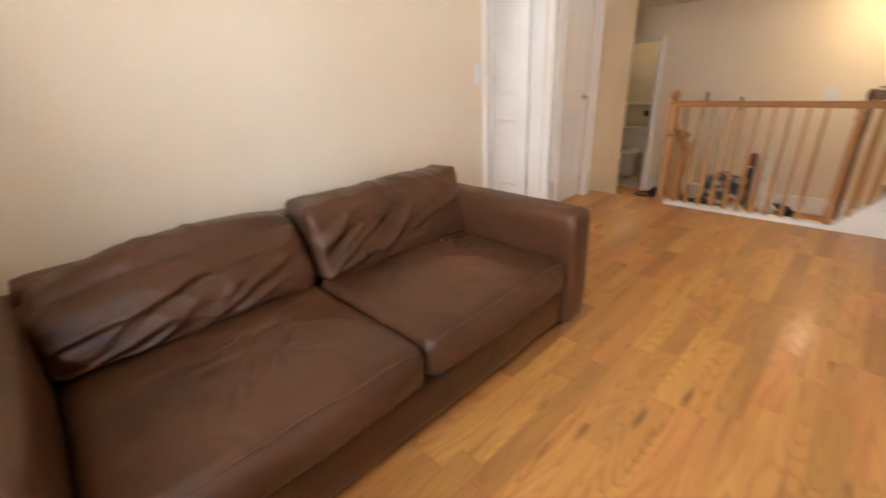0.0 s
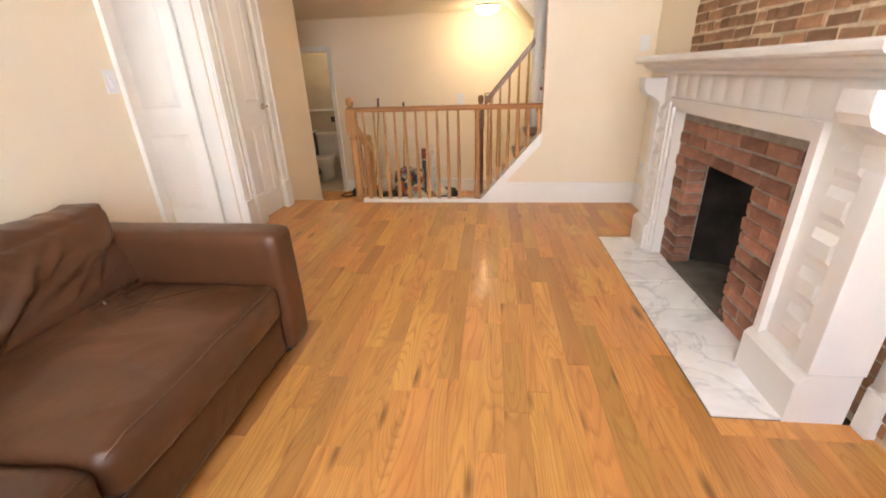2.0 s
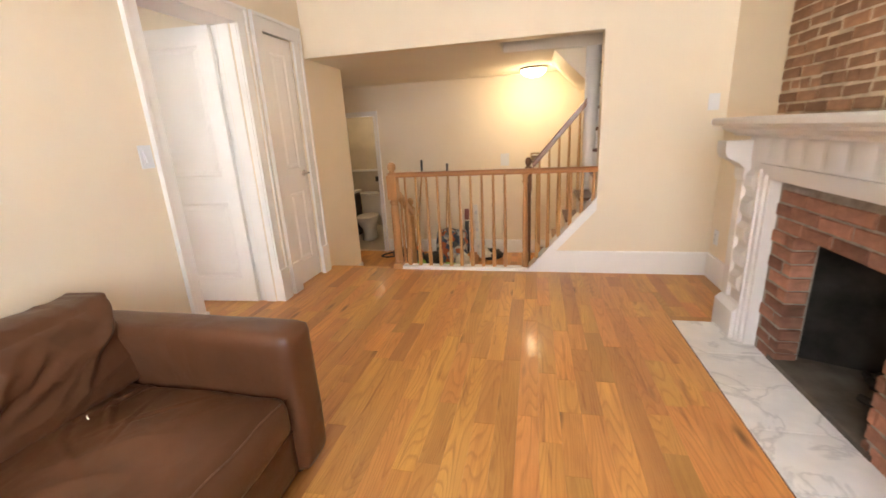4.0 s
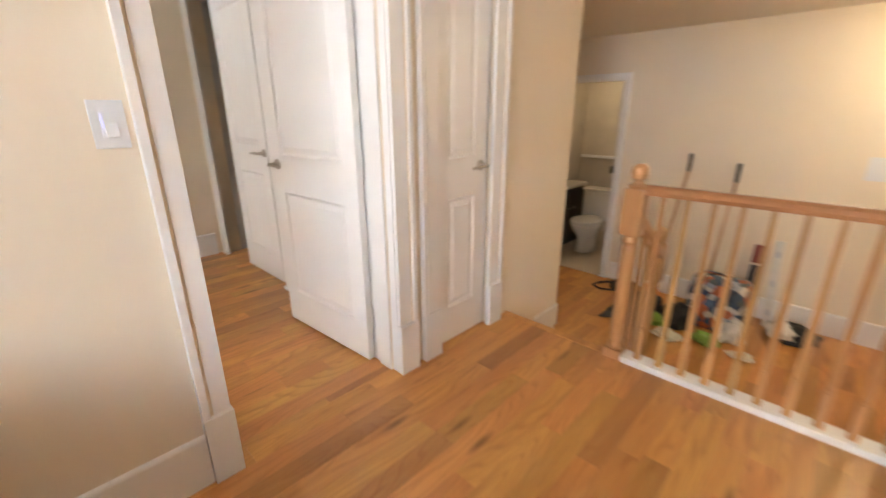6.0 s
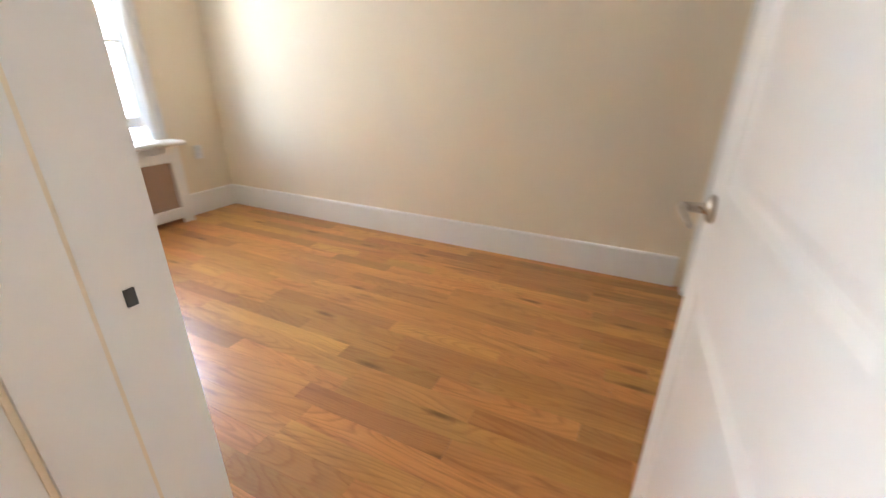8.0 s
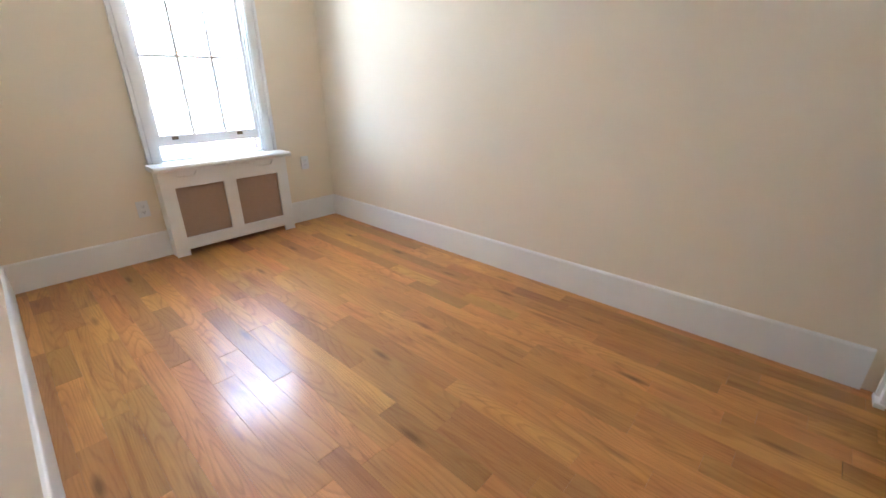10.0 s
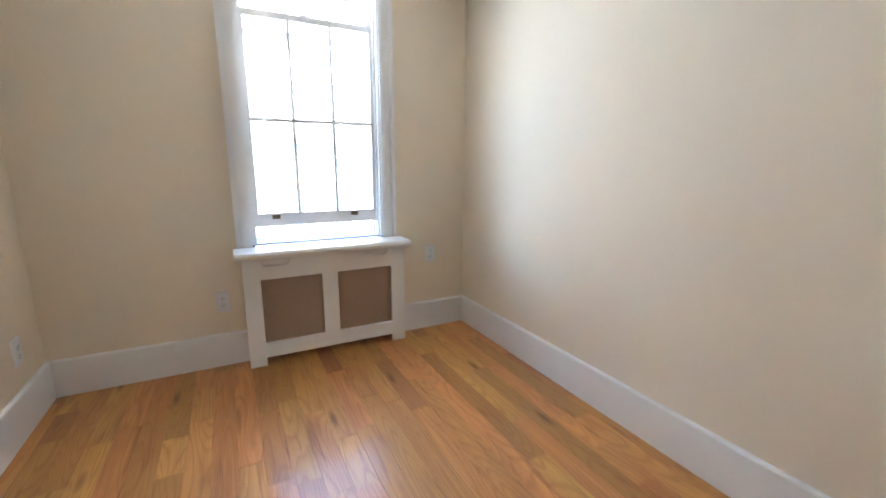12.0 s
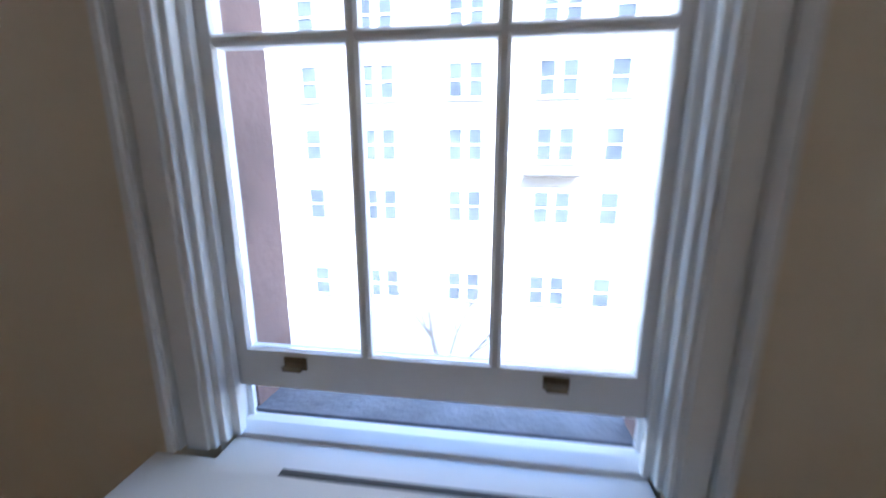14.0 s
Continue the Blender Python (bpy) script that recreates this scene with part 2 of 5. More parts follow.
def leather(name):
    m = material(name, (0.098, 0.039, 0.017), 0.36, vary=0.30, spec=0.40, scale=3.5, bump=0.12, bump_scale=420)
    n, l = m.node_tree.nodes, m.node_tree.links
    b = n["Principled BSDF"]
    co = n.new("ShaderNodeTexCoord")
    warp = n.new("ShaderNodeTexNoise")
    warp.inputs["Scale"].default_value, warp.inputs["Detail"].default_value, warp.inputs["Distortion"].default_value = 5.0, 4, 0.8
    l.new(co.outputs["Object"], warp.inputs["Vector"])
    bp = n.new("ShaderNodeBump")
    bp.inputs["Strength"].default_value, bp.inputs["Distance"].default_value = 0.22, 0.03
    l.new(warp.outputs["Fac"], bp.inputs["Height"])
    first = b.inputs["Normal"].links[0].from_node
    l.new(first.outputs[0], bp.inputs["Normal"])
    l.new(bp.outputs[0], b.inputs["Normal"])
    return m


M_LEATHER = leather("brown_leather")


def marble():
    m = material("white_marble", (0.88, 0.86, 0.83), 0.24, vary=0.07, scale=9, random_tone=0.05)
    n, l = m.node_tree.nodes, m.node_tree.links
    b = n["Principled BSDF"]
    geo = n.new("ShaderNodeNewGeometry")
    t = n.new("ShaderNodeTexNoise")
    t.inputs["Scale"].default_value, t.inputs["Detail"].default_value, t.inputs["Distortion"].default_value = 2.6, 6, 1.6
    l.new(geo.outputs["Position"], t.inputs["Vector"])
    r = n.new("ShaderNodeValToRGB")
    r.color_ramp.elements[0].position, r.color_ramp.elements[1].position = 0.47, 0.53
    r.color_ramp.elements[0].color, r.color_ramp.elements[1].color = (0, 0, 0, 1), (0, 0, 0, 1)
    e = r.color_ramp.elements.new(0.5)
    e.color = (0.42, 0.42, 0.42, 1)
    l.new(t.outputs["Fac"], r.inputs[0])
    mix = n.new("ShaderNodeMix")
    mix.data_type = "RGBA"
    mix.inputs["B"].default_value = (0.45, 0.44, 0.43, 1)
    l.new(r.outputs[0], mix.inputs["Factor"])
    l.new(b.inputs["Base Color"].links[0].from_socket, mix.inputs["A"])
    l.new(mix.outputs["Result"], b.inputs["Base Color"])
    return m


M_MARBLE = marble()


def glass():
    m = bpy.data.materials.new("window_glass")
    m.use_nodes = True
    b = m.node_tree.nodes["Principled BSDF"]
    b.inputs["Transmission Weight"].default_value, b.inputs["Roughness"].default_value, b.inputs["IOR"].default_value = 1.0, 0.0, 1.45
    b.inputs["Base Color"].default_value = (0.97, 0.98, 0.98, 1)
    return m


M_GLASS = glass()


def glow(name, colour, strength):
    m = bpy.data.materials.new(name)
    m.use_nodes = True
    b = m.node_tree.nodes["Principled BSDF"]
    b.inputs["Emission Color"].default_value, b.inputs["Emission Strength"].default_value = (*colour, 1), strength
    b.inputs["Base Color"].default_value = (0.9, 0.88, 0.82, 1)
    return m


M_SHADE = glow("lit_frosted_glass", (1.0, 0.82, 0.5), 0.6)

# ---- building helpers ----
def box(bm, x0, x1, y0, y1, z0, z1):
    v = [bm.verts.new(p) for p in ((x0, y0, z0), (x1, y0, z0), (x1, y1, z0), (x0, y1, z0), (x0, y0, z1), (x1, y0, z1), (x1, y1, z1), (x0, y1, z1))]
    for f in ((0, 3, 2, 1), (4, 5, 6, 7), (0, 1, 5, 4), (1, 2, 6, 5), (2, 3, 7, 6), (3, 0, 4, 7)):
        bm.faces.new([v[i] for i in f])
    return v


def prism(bm, pts, axis, a, b):
    """A polygon drawn across an axis and drawn out along it from a to b. X: (y, z); Y: (x, z); Z: (x, y)."""
    def at(p, s):
        return {"X": (s, p[0], p[1]), "Y": (p[0], s, p[1]), "Z": (p[0], p[1], s)}[axis]
    lo, hi = [bm.verts.new(at(p, a)) for p in pts], [bm.verts.new(at(p, b)) for p in pts]
    fs = [bm.faces.new(lo), bm.faces.new(hi)]
    for i in range(len(pts)):
        j = (i + 1) % len(pts)
        fs.append(bm.faces.new((lo[i], lo[j], hi[j], hi[i])))
    bmesh.ops.recalc_face_normals(bm, faces=fs)


def lathe(bm, profile, x, y, seg=16):
    """Rings of (radius, z) about an upright axis."""
    rings = [[bm.verts.new((x + r * math.cos(2 * math.pi * i / seg), y + r * math.sin(2 * math.pi * i / seg), z)) for i in range(seg)] for r, z in profile]
    fs = [bm.faces.new(rings[0][::-1]), bm.faces.new(rings[-1])]
    for a, b in zip(rings, rings[1:]):
        for i in range(seg):
            j = (i + 1) % seg
            fs.append(bm.faces.new((a[i], a[j], b[j], b[i])))
    return fs


def tube(bm, points, radius, seg=10):
    """A round bar through points."""
    rings = []
    for k, p in enumerate(points):
        p = Vector(p)
        d = (Vector(points[min(k + 1, len(points) - 1)]) - Vector(points[max(k - 1, 0)])).normalized()
        u = d.orthogonal().normalized() if k == 0 else (u - d * u.dot(d)).normalized()
        w = d.cross(u)
        r = radius[k] if isinstance(radius, (list, tuple)) else radius
        rings.append([bm.verts.new(p + r * (math.cos(2 * math.pi * i / seg) * u + math.sin(2 * math.pi * i / seg) * w)) for i in range(seg)])
    bm.faces.new(rings[0][::-1])
    bm.faces.new(rings[-1])
    for a, b in zip(rings, rings[1:]):
        for i in range(seg):
            j = (i + 1) % seg
            bm.faces.new((a[i], a[j], b[j], b[i]))


def soften(bm, width, segments=2):
    bmesh.ops.bevel(bm, geom=list(bm.edges), offset=width, segments=segments, affect="EDGES", profile=0.6, clamp_overlap=True)


WHERE = {}


def mesh_of(name, bm, mat, smooth=False):
    data = bpy.data.meshes.new(name)
    bmesh.ops.recalc_face_normals(bm, faces=bm.faces)
    bm.to_mesh(data)
    bm.free()
    data.materials.append(mat)
    if smooth:
        data.shade_smooth()
    return data


def under(ob, parent):
    if parent is not None:
        ob.parent = parent
        ob.matrix_parent_inverse = WHERE.get(parent, Matrix()).inverted()
    return ob


def part(name, bm, mat, parent=None, label="", smooth=False):
    ob = new(name, mesh_of(name, bm, mat, smooth))
    under(ob, parent)
    return tagged(ob, label)


def piece(name, data, parent, m):
    """One of many alike pieces on shared mesh data."""
    ob = new(name, data)
    under(ob, parent)
    ob.matrix_basis = m
    return ob


def thing(name, x, y, z, label, category, group="", kind=""):
    ob = new(name)
    ob.empty_display_size = 0.1
    ob.location = (x, y, z)
    WHERE[ob] = Matrix.Translation((x, y, z))
    return tagged(ob, label, category, group, kind)


def block(name, mat, *boxes, parent=None, label="", soft=0.0):
    bm = bmesh.new()
    for b in boxes:
        box(bm, *b)
    if soft:
        soften(bm, soft)
    return part(name, bm, mat, parent, label)


def setting(name, mat, label, category, *boxes, soft=0.0):
    return tagged(block(name, mat, *boxes, soft=soft), label, category, kind="structure")

# ---- the plan: living room, bedroom, lower hall, bathroom ----
X_OUT, X_END, Y_FIRE, Y_SOFA, Y_BED0, Y_BED1, X_BED = 0.49, 5.21, -0.655, 2.72, 2.94, 5.335, 4.47
Z_LOW, Z_HEAD, Z_LIVING, Z_BED = -0.54, 1.925, 3.0, 2.27
X_FAR = 7.6
X_HALL = 5.95

floor_living = setting("floor_living", M_GAP, "varnished red oak strip floor of the living room", "floor", (X_OUT - 0.3, X_END + 0.03, Y_FIRE - 0.05, Y_SOFA + 0.1, -0.12, -0.012))
floor_bedroom = setting("floor_bedroom", M_GAP, "varnished red oak strip floor of the empty bedroom", "floor", (X_OUT - 0.1, 5.3, Y_SOFA + 0.1, Y_BED1 + 0.1, -0.12, -0.012))
floor_hall = setting("floor_hall", M_GAP, "oak strip floor of the lower hall", "floor", (X_END + 0.05, X_FAR + 0.1, -1.2, 5.0, Z_LOW - 0.12, Z_LOW - 0.012))
ceiling_living = setting("ceiling_living", M_CEIL, "plain painted living room ceiling", "ceiling", (0.1, X_END + 0.12, Y_FIRE - 0.2, Y_BED0, Z_LIVING, Z_LIVING + 0.15))
ceiling_bedroom = setting("ceiling_bedroom", M_CEIL, "plain painted bedroom ceiling", "ceiling", (0.1, 5.4, Y_BED0, Y_BED1 + 0.2, Z_BED, Z_BED + 0.15))
ceiling_hall = setting("ceiling_hall", M_CEIL, "low cream ceiling of the hall with stair opening", "ceiling",
    (X_END + 0.12, 5.85, 1.03, 2.72, Z_HEAD, Z_HEAD + 0.2), (5.85, 9.6, -1.2, 5.0, Z_HEAD, Z_HEAD + 0.2))

# wall between living room and bedroom, with a doorway and a shallow closet door
D1, D2, DOOR_H = (3.578, 4.345), (4.62, 5.03), 2.03
wall_sofa = setting("wall_sofa", M_WALL, "cream painted wall with two doorways", "wall",
    (0.1, D1[0] - 0.02, Y_SOFA, Y_BED0, 0, Z_LIVING), (D1[1] + 0.02, D2[0] - 0.02, Y_SOFA, Y_BED0, 0, Z_LIVING),
    (D2[1] + 0.02, X_END + 0.02, Y_SOFA, Y_BED0, 0, Z_LIVING), (D1[0] - 0.02, D1[1] + 0.02, Y_SOFA, Y_BED0, DOOR_H + 0.02, Z_LIVING),
    (D2[0] - 0.02, D2[1] + 0.02, Y_SOFA, Y_BED0, DOOR_H + 0.02, Z_LIVING), (D2[0] - 0.02, D2[1] + 0.02, Y_SOFA + 0.1, Y_BED0, 0, DOOR_H + 0.02))
wall_hall_side = setting("wall_hall_side", M_WALL, "cream wall beside the steps down", "wall", (X_END + 0.02, X_HALL, Y_SOFA + 0.01, Y_BED0, Z_LOW, Z_LIVING))
# end wall: full height beside the stairs, a wide low opening, and the wedge below the stair rail
RIGHT = 0.23
wedge = bmesh.new()
prism(wedge, [(Y_FIRE - 0.1, Z_LOW), (0.79, Z_LOW), (0.79, 0.0), (RIGHT, 0.62), (RIGHT, Z_LIVING), (Y_FIRE - 0.1, Z_LIVING)], "X", X_END, X_END + 0.12)
box(wedge, X_END, X_END + 0.12, RIGHT, Y_SOFA, Z_HEAD, Z_LIVING)
wall_end = tagged(part("wall_end", wedge, M_WALL), "cream end wall with a wide opening to the stairs", "wall", kind="structure")
wall_riser = setting("wall_riser", M_WALL, "low cream face below the floor edge", "wall", (X_END + 0.03, X_END + 0.1, 0.79, 1.93, Z_LOW, -0.02))
wall_fire = setting("wall_fire", M_WALL, "cream painted wall in the far corner of the living room", "wall", (4.46, X_END, Y_FIRE - 0.15, Y_FIRE, -0.02, Z_LIVING))
# street wall, with the windows
W_LIV = ((-0.4, 0.4), (0.72, 1.52))
WZ = (0.72, 2.75)
wall_street = setting("wall_street", M_WALL, "cream outer wall of the living room with two windows", "wall",
    (0.1, X_OUT, Y_FIRE - 0.2, W_LIV[0][0], 0, Z_LIVING), (0.1, X_OUT, W_LIV[0][1], W_LIV[1][0], 0, Z_LIVING), (0.1, X_OUT, W_LIV[1][1], Y_SOFA, 0, Z_LIVING),
    *[(0.1, X_OUT, a, b, 0, WZ[0]) for a, b in W_LIV], *[(0.1, X_OUT, a, b, WZ[1], Z_LIVING) for a, b in W_LIV])
WIN = (3.922, 4.715, 0.70, 2.17)
wall_window = setting("wall_window", M_WALL, "cream bedroom wall around a tall sash window", "wall",
    (0.25, X_OUT, Y_BED0 - 0.2, WIN[0], 0, Z_BED), (0.33, X_OUT, WIN[1], Y_BED1 + 0.2, 0, Z_BED),
    (0.25, X_OUT, WIN[0], WIN[1], 0, WIN[2] - 0.035), (0.25, X_OUT, WIN[0], WIN[1], WIN[3], Z_BED))
wall_bed_far = setting("wall_bed_far", M_WALL, "long bare cream bedroom wall", "wall", (X_OUT, 5.4, Y_BED1, Y_BED1 + 0.15, 0, Z_BED))
wall_bed_end = setting("wall_bed_end", M_WALL, "cream wall with the closet doorway", "wall",
    (X_BED, X_BED + 0.12, Y_BED0, 4.12, 0, Z_BED), (X_BED, X_BED + 0.12, 4.12, 5.22, 2.05, Z_BED), (X_BED, X_BED + 0.12, 5.28, Y_BED1, 0, Z_BED))
closet_lining = setting("closet_lining", M_GREY, "grey painted inside of the closet", "wall", (5.2, 5.3, 3.9, Y_BED1, 0, Z_BED), (X_BED + 0.12, 5.2, 3.9, 4.0, 0, Z_BED), (X_BED + 0.12, 5.2, 5.29, Y_BED1, 0, Z_BED))
# hall beyond the opening
BATH = (3.06, 3.72)
wall_hall_far = setting("wall_hall_far", M_WALL, "cream hall wall with the bathroom doorway", "wall",
    (X_FAR, X_FAR + 0.12, -1.2, BATH[0], Z_LOW, Z_HEAD), (X_FAR, X_FAR + 0.12, BATH[1], 5.0, Z_LOW, Z_HEAD), (X_FAR, X_FAR + 0.12, BATH[0], BATH[1], Z_LOW + 2.05, Z_HEAD))
wall_hall_end = setting("wall_hall_end", M_WALL, "plain wall closing the hall", "wall", (X_HALL, X_FAR, 4.9, 5.0, Z_LOW, Z_HEAD), (X_HALL - 0.1, X_HALL, Y_BED0, 5.0, Z_LOW, Z_HEAD))
wall_stair = setting("wall_stair", M_WALL, "plain wall behind the stairs", "wall", (X_END, 9.6, -1.3, -1.2, Z_LOW, 4.4), (X_END - 0.1, X_END, -1.3, Y_FIRE - 0.15, Z_LOW, 4.4))
stairwell = setting("stairwell", M_CEIL, "white sides of the stairwell above the hall", "wall",
    (5.85, 5.95, -1.2, 1.13, Z_HEAD + 0.2, 4.4), (X_END + 0.12, 5.85, 1.03, 1.13, Z_HEAD + 0.2, 4.4), (X_END, 5.95, -1.3, 1.13, 4.4, 4.5), (X_END, X_END + 0.12, -1.2, 1.13, Z_LIVING, 4.4))
wall_bath = setting("wall_bath", M_TILE, "beige tiled bathroom walls", "wall", (9.4, 9.5, 2.5, 4.4, Z_LOW, Z_HEAD), (X_FAR + 0.12, 9.4, 4.3, 4.4, Z_LOW, Z_HEAD), (X_FAR + 0.12, 9.4, 2.5, 2.6, Z_LOW, Z_HEAD))
floor_bath = setting("floor_bath", M_TILE, "light tiled bathroom floor", "floor", (X_FAR - 0.02, 9.5, 2.5, 4.4, Z_LOW - 0.1, Z_LOW + 0.012))


# ---- skirting and casings ----
def skirting(name, pts, z=0.0, h=0.195, label="tall white painted baseboard"):
    """Board with an eased top edge; pts: (x0, y0, x1, y1, nx, ny), n pointing into the room."""
    bm = bmesh.new()
    for x0, y0, x1, y1, nx, ny in pts:
        prof = [(0, 0), (0.018, 0), (0.018, h - 0.010), (0.015, h - 0.003), (0.010, h), (0, h)]
        if nx:
            prism(bm, [(x0 + nx * p, z + q) for p, q in prof], "Y", y0, y1)
        else:
            prism(bm, [(y0 + ny * p, z + q) for p, q in prof], "X", x0, x1)
    return tagged(part(name, bm, M_WHITE), label, "baseboard", kind="structure")


baseboard_sofa = skirting("baseboard_sofa", [(X_OUT, Y_SOFA, D1[0] - 0.096, Y_SOFA, 0, -1)])
baseboard_end = skirting("baseboard_end", [(X_END, Y_FIRE, X_END, 0.62, -1, 0)])
baseboard_fire = skirting("baseboard_fire", [(4.44, Y_FIRE, X_END - 0.018, Y_FIRE, 0, 1)])
baseboard_window = skirting("baseboard_window", [(X_OUT, Y_BED0, X_OUT, 3.85, 1, 0), (X_OUT, 4.815, X_OUT, Y_BED1, 1, 0)])
baseboard_bed_far = skirting("baseboard_bed_far", [(X_OUT + 0.018, Y_BED1, 4.40, Y_BED1, 0, -1)])
baseboard_bed_near = skirting("baseboard_bed_near", [(X_OUT + 0.018, Y_BED0, D1[0] - 0.11, Y_BED0, 0, 1)])
baseboard_hall = skirting("baseboard_hall", [(X_FAR, -1.2, X_FAR, BATH[0] - 0.09, -1, 0)], Z_LOW)
baseboard_return = skirting("baseboard_return", [(5.62, Y_SOFA + 0.01, X_HALL, Y_SOFA + 0.01, 0, -1), (X_HALL, Y_SOFA + 0.01, X_HALL, 3.6, 1, 0)], Z_LOW + 0.18, 0.17)

# sloping white skirt along the top of the wedge
bm = bmesh.new()
prism(bm, [(0.80, 0.0), (RIGHT - 0.0, 0.655), (RIGHT - 0.0, 0.555), (0.62, 0.115), (0.62, 0.0)], "X", X_END - 0.022, X_END)
prism(bm, [(0.81, 0.0), (RIGHT, 0.665), (RIGHT, 0.635), (0.79, -0.012)], "X", X_END - 0.028, X_END + 0.15)
tagged(part("trim_wedge", bm, M_WHITE), "sloping white trim following the stairs", "trim", kind="structure")
setting("trim_threshold", M_WHITE, "white strip under the balusters along the floor edge", "trim", (X_END - 0.02, X_END + 0.075, 0.79, 1.965, -0.02, 0.03), soft=0.005)
setting("nosing", M_FLOOR, "oak nosing at the top of the steps down", "trim", (X_END + 0.0, X_END + 0.055, 1.965, Y_SOFA + 0.01, -0.03, 0.002), soft=0.006)


def casing(name, x0, x1, y, n, h, w=0.10, plinth=0.26, z=0.0, axis="X", label="white moulded door casing with plinth blocks", sides=(True, True), left=None):
    """Two uprights with back band and groove, a head and plinth blocks, on the face at y (or x), pointing along n."""
    bm = bmesh.new()
    grooves = []

    def bar(a0, a1, d0, d1, z0, z1):
        d0, d1 = sorted((y + n * d0, y + n * d1))
        if axis == "X":
            box(bm, a0, a1, d0, d1, z0, z1)
        else:
            box(bm, d0, d1, a0, a1, z0, z1)
    for k, (inner, out) in enumerate(((x0, -1), (x1, 1))):
        if not sides[k]:
            continue
        wide = left if left and k == 0 else w

        def up(u0, u1, d, z0, z1):
            a = sorted((inner + out * u0, inner + out * u1))
            bar(a[0], a[1], 0, d, z0, z1)
        up(0.004, wide - 0.034, 0.019, z + plinth, z + h)
        grooves.append(sorted((inner + out * (wide - 0.034), inner + out * (wide - 0.022))))
        up(wide - 0.022, wide, 0.030, z + plinth, z + h + w)
        up(-0.002, wide + 0.002, 0.034, z, z + plinth)
    a0, a1 = x0 - ((left or w) - 0.022 if sides[0] else 0), x1 + (w - 0.022 if sides[1] else 0)
    bar(a0, a1, 0, 0.018, z + h, z + h + w - 0.022)
    bar(a0, a1, 0, 0.030, z + h + w - 0.022, z + h + w)
    ob = part(name, bm, M_WHITE)
    for a, b in grooves:
        bm = bmesh.new()
        bar(a, b, 0, 0.016, z + plinth, z + h)
        part("groove", bm, M_WALL, ob, "cream groove beside the back band")
    return tagged(ob, label, "trim", kind="structure")


casing("casing_bedroom_door", D1[0], D1[1], Y_SOFA, -1, DOOR_H, 0.11, left=0.092)
casing("casing_closet_door", D2[0], D2[1], Y_SOFA, -1, DOOR_H, 0.115)
casing("casing_bedroom_inside", D1[0], D1[1], Y_BED0, 1, DOOR_H, 0.10, sides=(True, False))
casing("casing_bath", BATH[0], BATH[1], X_FAR, -1, 2.05, 0.07, 0.02, Z_LOW, "Y", "white bathroom door casing")
casing("casing_bed_closet", 4.12, 5.22, X_BED, -1, 2.05, 0.08, 0.02, 0, "Y", "white closet casing")
block("jamb", M_WHITE, (D1[0] - 0.02, D1[0], Y_SOFA, Y_BED0, 0, DOOR_H), (D1[1], D1[1] + 0.02, Y_SOFA, Y_BED0, 0, DOOR_H), (D1[0] - 0.02, D1[1] + 0.02, Y_SOFA, Y_BED0, DOOR_H, DOOR_H + 0.02),
      (D1[0], D1[0] + 0.012, Y_SOFA + 0.05, Y_SOFA + 0.135, 0, DOOR_H), (D1[1] - 0.012, D1[1], Y_SOFA + 0.05, Y_SOFA + 0.135, 0, DOOR_H))
setting("caulk", M_WALL, "cream caulk beads along the door stop and casing joints", "trim",
        *[(D1[0] - 0.001, D1[0] + 0.005, Y_SOFA + a, Y_SOFA + b, 0.0, DOOR_H) for a, b in ((0.1355, 0.1420), (0.0430, 0.0495))],
        *[(D1[1] - 0.005, D1[1] + 0.001, Y_SOFA + a, Y_SOFA + b, 0.0, DOOR_H) for a, b in ((0.1355, 0.1420), (0.0430, 0.0495))])
tagged(bpy.data.objects["jamb"], "white door jamb with stop bead", "door frame", kind="structure")


# ---- doors ----
def panel_leaf(bm, w, h, t=0.035, sw=0.10):
    """Moulded two-panel leaf: x from 0 to w, thickness along y, both faces with sunk fields and raised centres."""
    lock0, lock1, bot, top = 0.80, 1.0, 0.20, h - 0.12
    y0, y1 = -t / 2, t / 2
    for b in ((0, sw, 0, h), (w - sw, w, 0, h), (sw, w - sw, 0, bot), (sw, w - sw, lock0, lock1), (sw, w - sw, top, h)):
        box(bm, b[0], b[1], y0, y1, b[2], b[3])
    for z0, z1 in ((bot, lock0), (lock1, top)):
        box(bm, sw, w - sw, y0 + 0.010, y1 - 0.010, z0, z1)
        for s in (-1, 1):
            face = s * t / 2
            a = [(sw, z0), (w - sw, z0), (w - sw, z1), (sw, z1)]
            rings = []
            for inset, depth in ((0.0, 0.0), (0.012, 0.0085), (0.022, 0.0085), (0.045, 0.002)):
                rings.append([bm.verts.new((x + (inset if x == sw else -inset), face - s * depth, z + (inset if z == z0 else -inset))) for x, z in a])
            for r0, r1 in zip(rings, rings[1:]):
                for i in range(4):
                    j = (i + 1) % 4
                    bm.faces.new((r0[i], r0[j], r1[j], r1[i]))
            bm.faces.new(rings[-1])


